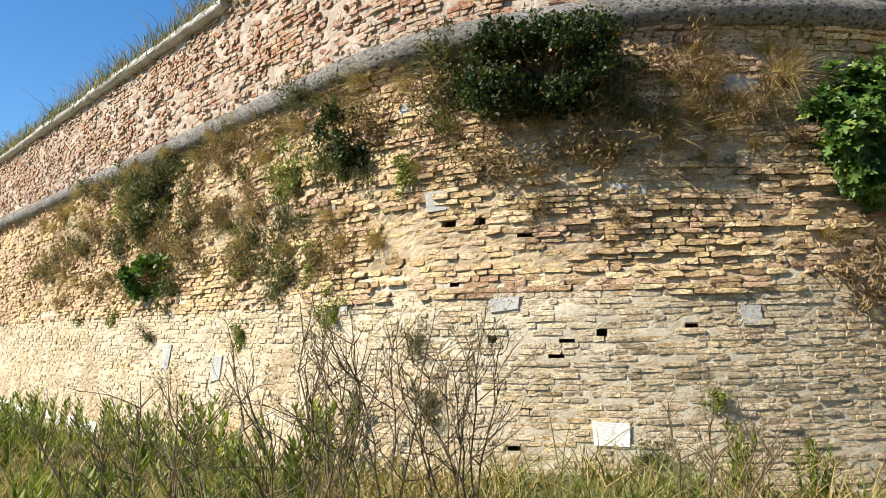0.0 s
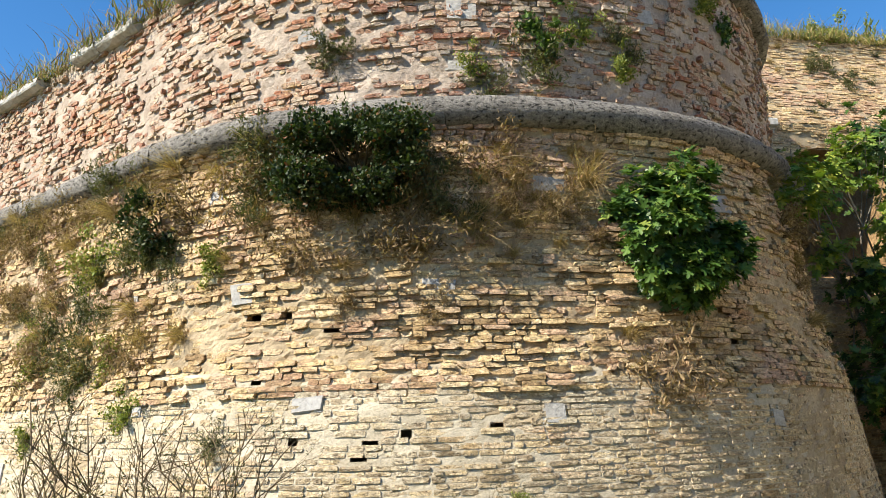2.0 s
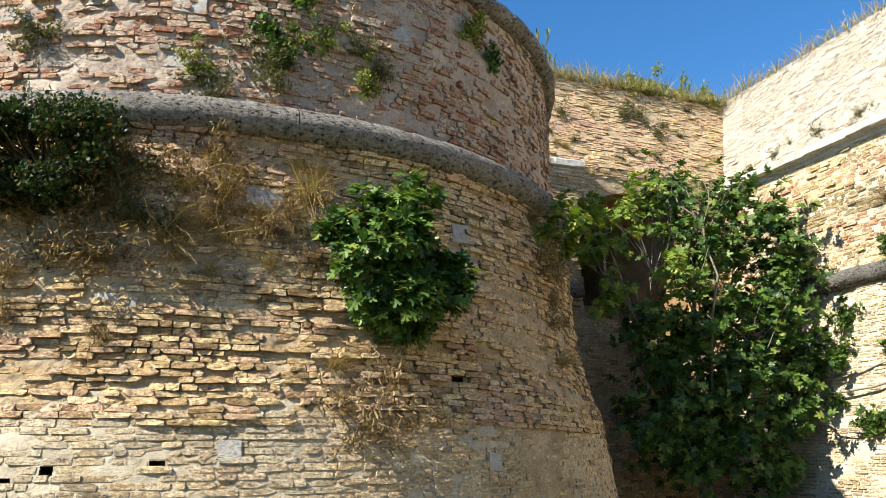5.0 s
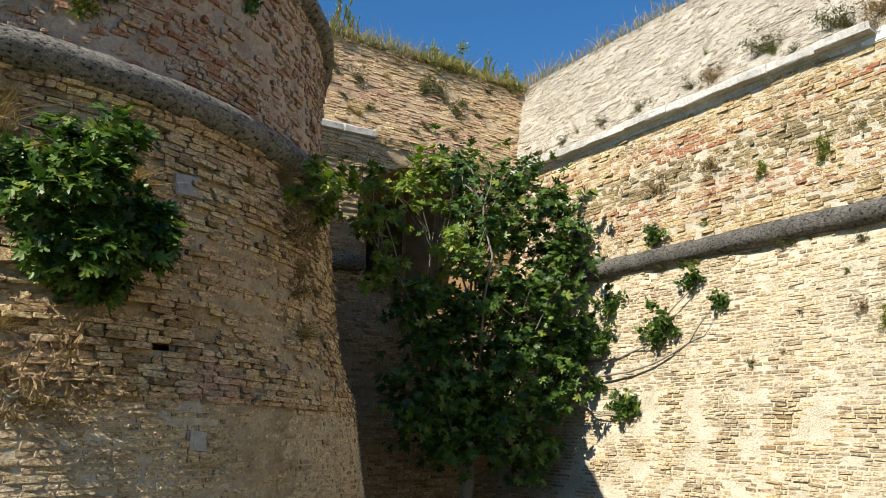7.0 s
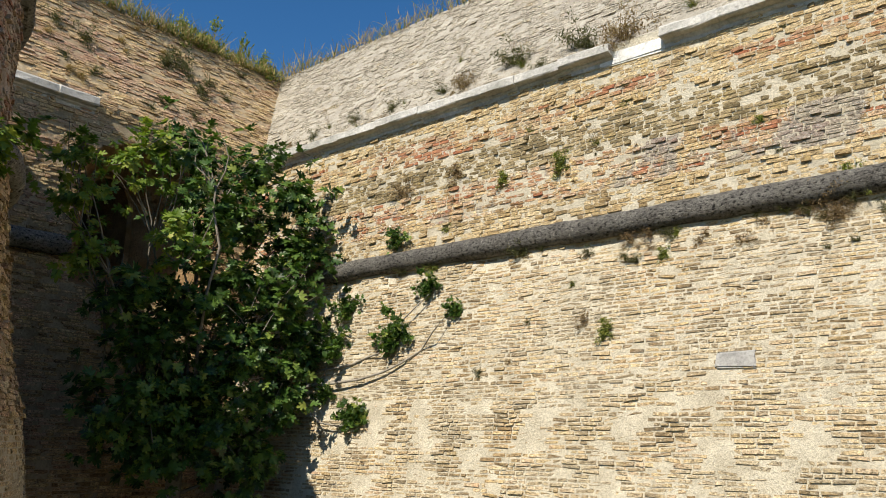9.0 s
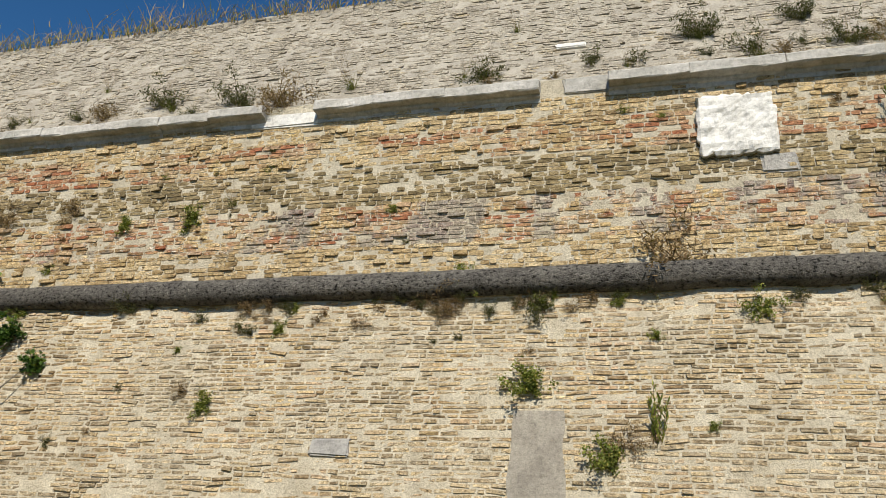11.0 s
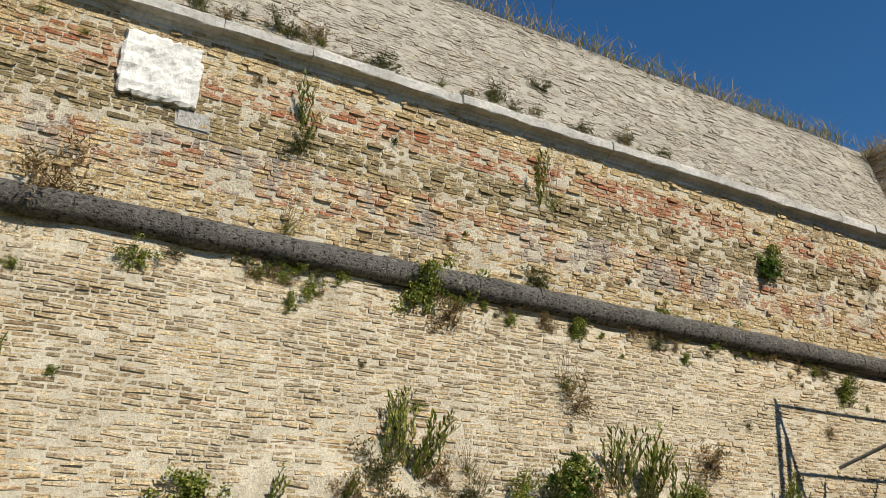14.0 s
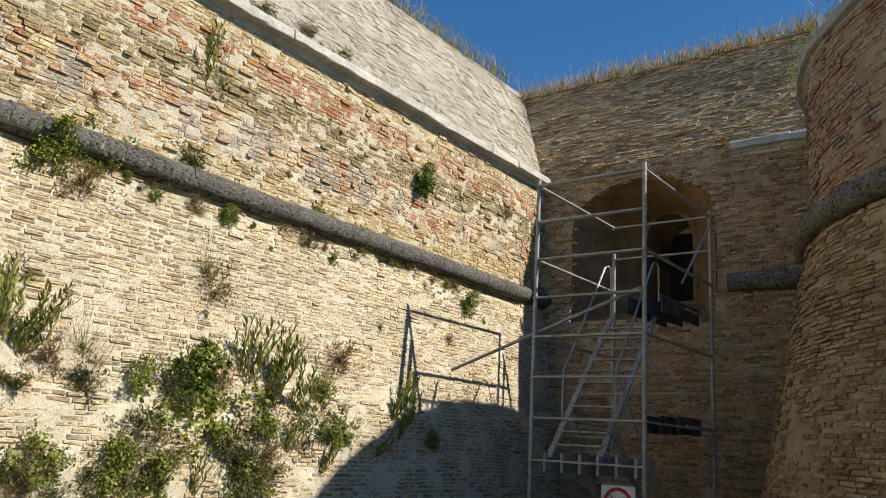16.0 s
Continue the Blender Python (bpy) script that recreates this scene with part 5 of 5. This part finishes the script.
for nd in steel.node_tree.nodes:
    if nd.type == "BSDF_PRINCIPLED":
        nd.inputs["Metallic"].default_value = 0.3
deck_mat = plain_material("dark_deck_boards", (0.05, 0.048, 0.045), (0.12, 0.11, 0.10), 5, 40)


def bar(p, q, w, h, mat, name, parent, label=""):
    """A box section from p to q with softened edges."""
    p, q = Vector(p), Vector(q)
    bm = bmesh.new()
    bmesh.ops.create_cube(bm, size=1, matrix=Matrix.Diagonal((w, h, (q - p).length, 1)))
    bmesh.ops.bevel(bm, geom=bm.edges[:], offset=min(w, h) * 0.12, segments=1, affect="EDGES")
    bm.transform(Matrix.Translation((p + q) / 2) @ (q - p).to_track_quat("Z", "X").to_matrix().to_4x4())
    return part(name, bm, mat, parent, label)


def pipe(p, q, r, name, parent, mat=None, label=""):
    return part(name, tubes(name, [[(Vector(p), r), (Vector(q), r)]], 10), mat or steel, parent, label)


SX0, SX1, SY0, SY1, TOP = 16.5, 18.5, -12.92, -16.02, 6.25
scaffold = thing("scaffold_tower", "grey galvanised steel scaffold tower with stairs", "scaffold")
for x in (SX0, SX1):
    for y in (SY0, SY1):
        top = TOP + 0.08 if (x, y) != (SX1, SY1) else TOP - 0.55
        post = pipe((x, y, 0.0), (x, y, top), 0.036, "post", scaffold)
        for k in range(9):
            part("collar", tubes("collar", [[(Vector((x, y, 0.75 + 0.68 * k)), 0.045), (Vector((x, y, 0.79 + 0.68 * k)), 0.045)]], 10), steel, post)
        bar((x, y, -0.12), (x, y, 0.02), 0.18, 0.18, steel, "base_plate", post)
for k in range(9):
    z = TOP - 0.04 - 0.68 * k
    bar((SX0, SY0, z), (SX1, SY0, z), 0.035, 0.105, steel, "rail", scaffold)
    if k in (0, 1, 3, 5, 7):
        bar((SX0, SY1, z), (SX1, SY1, z), 0.03, 0.07, steel, "rail", scaffold)
    if k in (0, 2, 4, 6):
        bar((SX0, SY0, z), (SX0, SY1, z), 0.03, 0.07, steel, "rail", scaffold)
        bar((SX1, SY0, z), (SX1, SY1, z), 0.03, 0.06, steel, "rail", scaffold)
pipe((SX0, SY1, TOP - 0.2), (SX0, SY0 - 1.6, 4.6), 0.02, "brace", scaffold)
pipe((SX1, SY1, 4.2), (SX0, SY1, 2.2), 0.02, "brace", scaffold)
pipe((SX0 + 0.1, SY0 - 0.1, 4.25), (20.3, -13.02, 2.95), 0.03, "outrigger", scaffold)
for k, z in enumerate((4.2, 2.16)):
    bar((SX0 + 0.05, SY0 - 1.9, z), (SX0 + 0.05 + 0.0, SY1, z), 0.03, 0.05, steel, "ledger", scaffold)
    for j in range(3):
        bar((SX0 + 0.25 + 0.32 * j, SY0 - (1.3 if k == 0 else 2.0), z + 0.02), (SX0 + 0.25 + 0.32 * j, SY1, z + 0.02), 0.30, 0.035, deck_mat, "deck", scaffold)
for j in range(6):
    bar((SX0 + 0.15 + 0.32 * j, SY0 - 0.02, 1.42), (SX0 + 0.15 + 0.32 * j, SY0 - 0.7, 1.42), 0.30, 0.05, steel, "deck", scaffold)


def stair(p, q, width, steps):
    """A flight that climbs from p to q; its treads run along x."""
    p, q = Vector(p), Vector(q)
    flight = new("stair")
    flight.parent = scaffold
    for side in (0, width):
        bar(p + Vector((-side, 0, 0)), q + Vector((-side, 0, 0)), 0.035, 0.11, steel, "stringer", flight)
    for i in range(1, steps):
        c = p.lerp(q, i / steps)
        bar(c, c + Vector((-width, 0, 0)), 0.03, 0.13, steel, "tread", flight)


def handrail(x, p, q):
    """A sloping tube with a hooped top and two uprights; p, q: its ends as (y, z)."""
    rail = [(Vector((x, p[0], p[1] - 0.9)), 0.02), (Vector((x, p[0], p[1])), 0.02), (Vector((x, q[0] + 0.12, q[1])), 0.02), (Vector((x, q[0] - 0.02, q[1] + 0.06)), 0.02), (Vector((x, q[0] - 0.14, q[1] - 0.02)), 0.02), (Vector((x, q[0] - 0.16, q[1] - 1.0)), 0.02)]
    part("handrail", tubes("handrail", [rail], 8), steel, scaffold)


stair((18.2, -13.0, 1.5), (18.2, -15.25, 4.16), 0.9, 12)
stair((17.9, -15.3, -0.1), (17.9, -13.2, 2.12), 0.7, 9)
handrail(18.24, (-13.5, 2.95), (-15.2, 5.15))
handrail(17.26, (-13.5, 2.95), (-15.2, 5.15))
handrail(17.2, (-15.2, 0.9), (-13.6, 2.9))

# warning sign tied to the scaffold
sign_white = plain_material("sign_white", (0.72, 0.72, 0.71), (0.80, 0.80, 0.79), 3, 20, 0.5, 0.05, 0.001)
sign_red = plain_material("sign_red", (0.50, 0.03, 0.03), (0.58, 0.05, 0.045), 3, 20, 0.5, 0.05, 0.001)
sign_black = plain_material("sign_black", (0.015, 0.015, 0.015), (0.03, 0.03, 0.03), 3, 20, 0.5, 0.05, 0.001)
sign = thing("warning_sign", "white no-entry sign with a red ring, tied to the scaffold", "sign")
board = block("board", 0.56, 0.72, 0.012, sign_white, 8, sign)
bm = bmesh.new()
n = 40
ring = []
for r in (0.185, 0.24):
    ring.append([bm.verts.new((r * math.cos(6.2832 * i / n), -0.012, 0.09 + r * math.sin(6.2832 * i / n))) for i in range(n)])
for i in range(n):
    bm.faces.new((ring[0][i], ring[0][(i + 1) % n], ring[1][(i + 1) % n], ring[1][i]))
part("ring", bm, sign_red, sign, "red ring")
bar((-0.14, -0.013, 0.23), (0.14, -0.013, -0.05), 0.004, 0.045, sign_red, "slash", sign, "red slash")
bar((0.03, -0.010, -0.06), (0.03, -0.010, 0.07), 0.004, 0.13, sign_black, "pictogram", sign, "black pictogram")
for i in range(4):
    bar((-0.02 + 0.035 * i, -0.010, 0.06), (-0.03 + 0.04 * i, -0.010, 0.19), 0.004, 0.026, sign_black, "pictogram", sign)
sign.matrix_basis = pose(16.9, -12.86, 0.80, 0, 0, 180)


# ------------------------------------------------------------ loose bricks of the ruined face, one by one
for wall, mat, me, p in PIECES:
    me.transform(Matrix.Translation(-Vector(p)))
    me.materials.append(mat)
    ob = new("brick", me)
    ob.parent = wall
    ob.matrix_basis = Matrix.Translation(Vector(p))
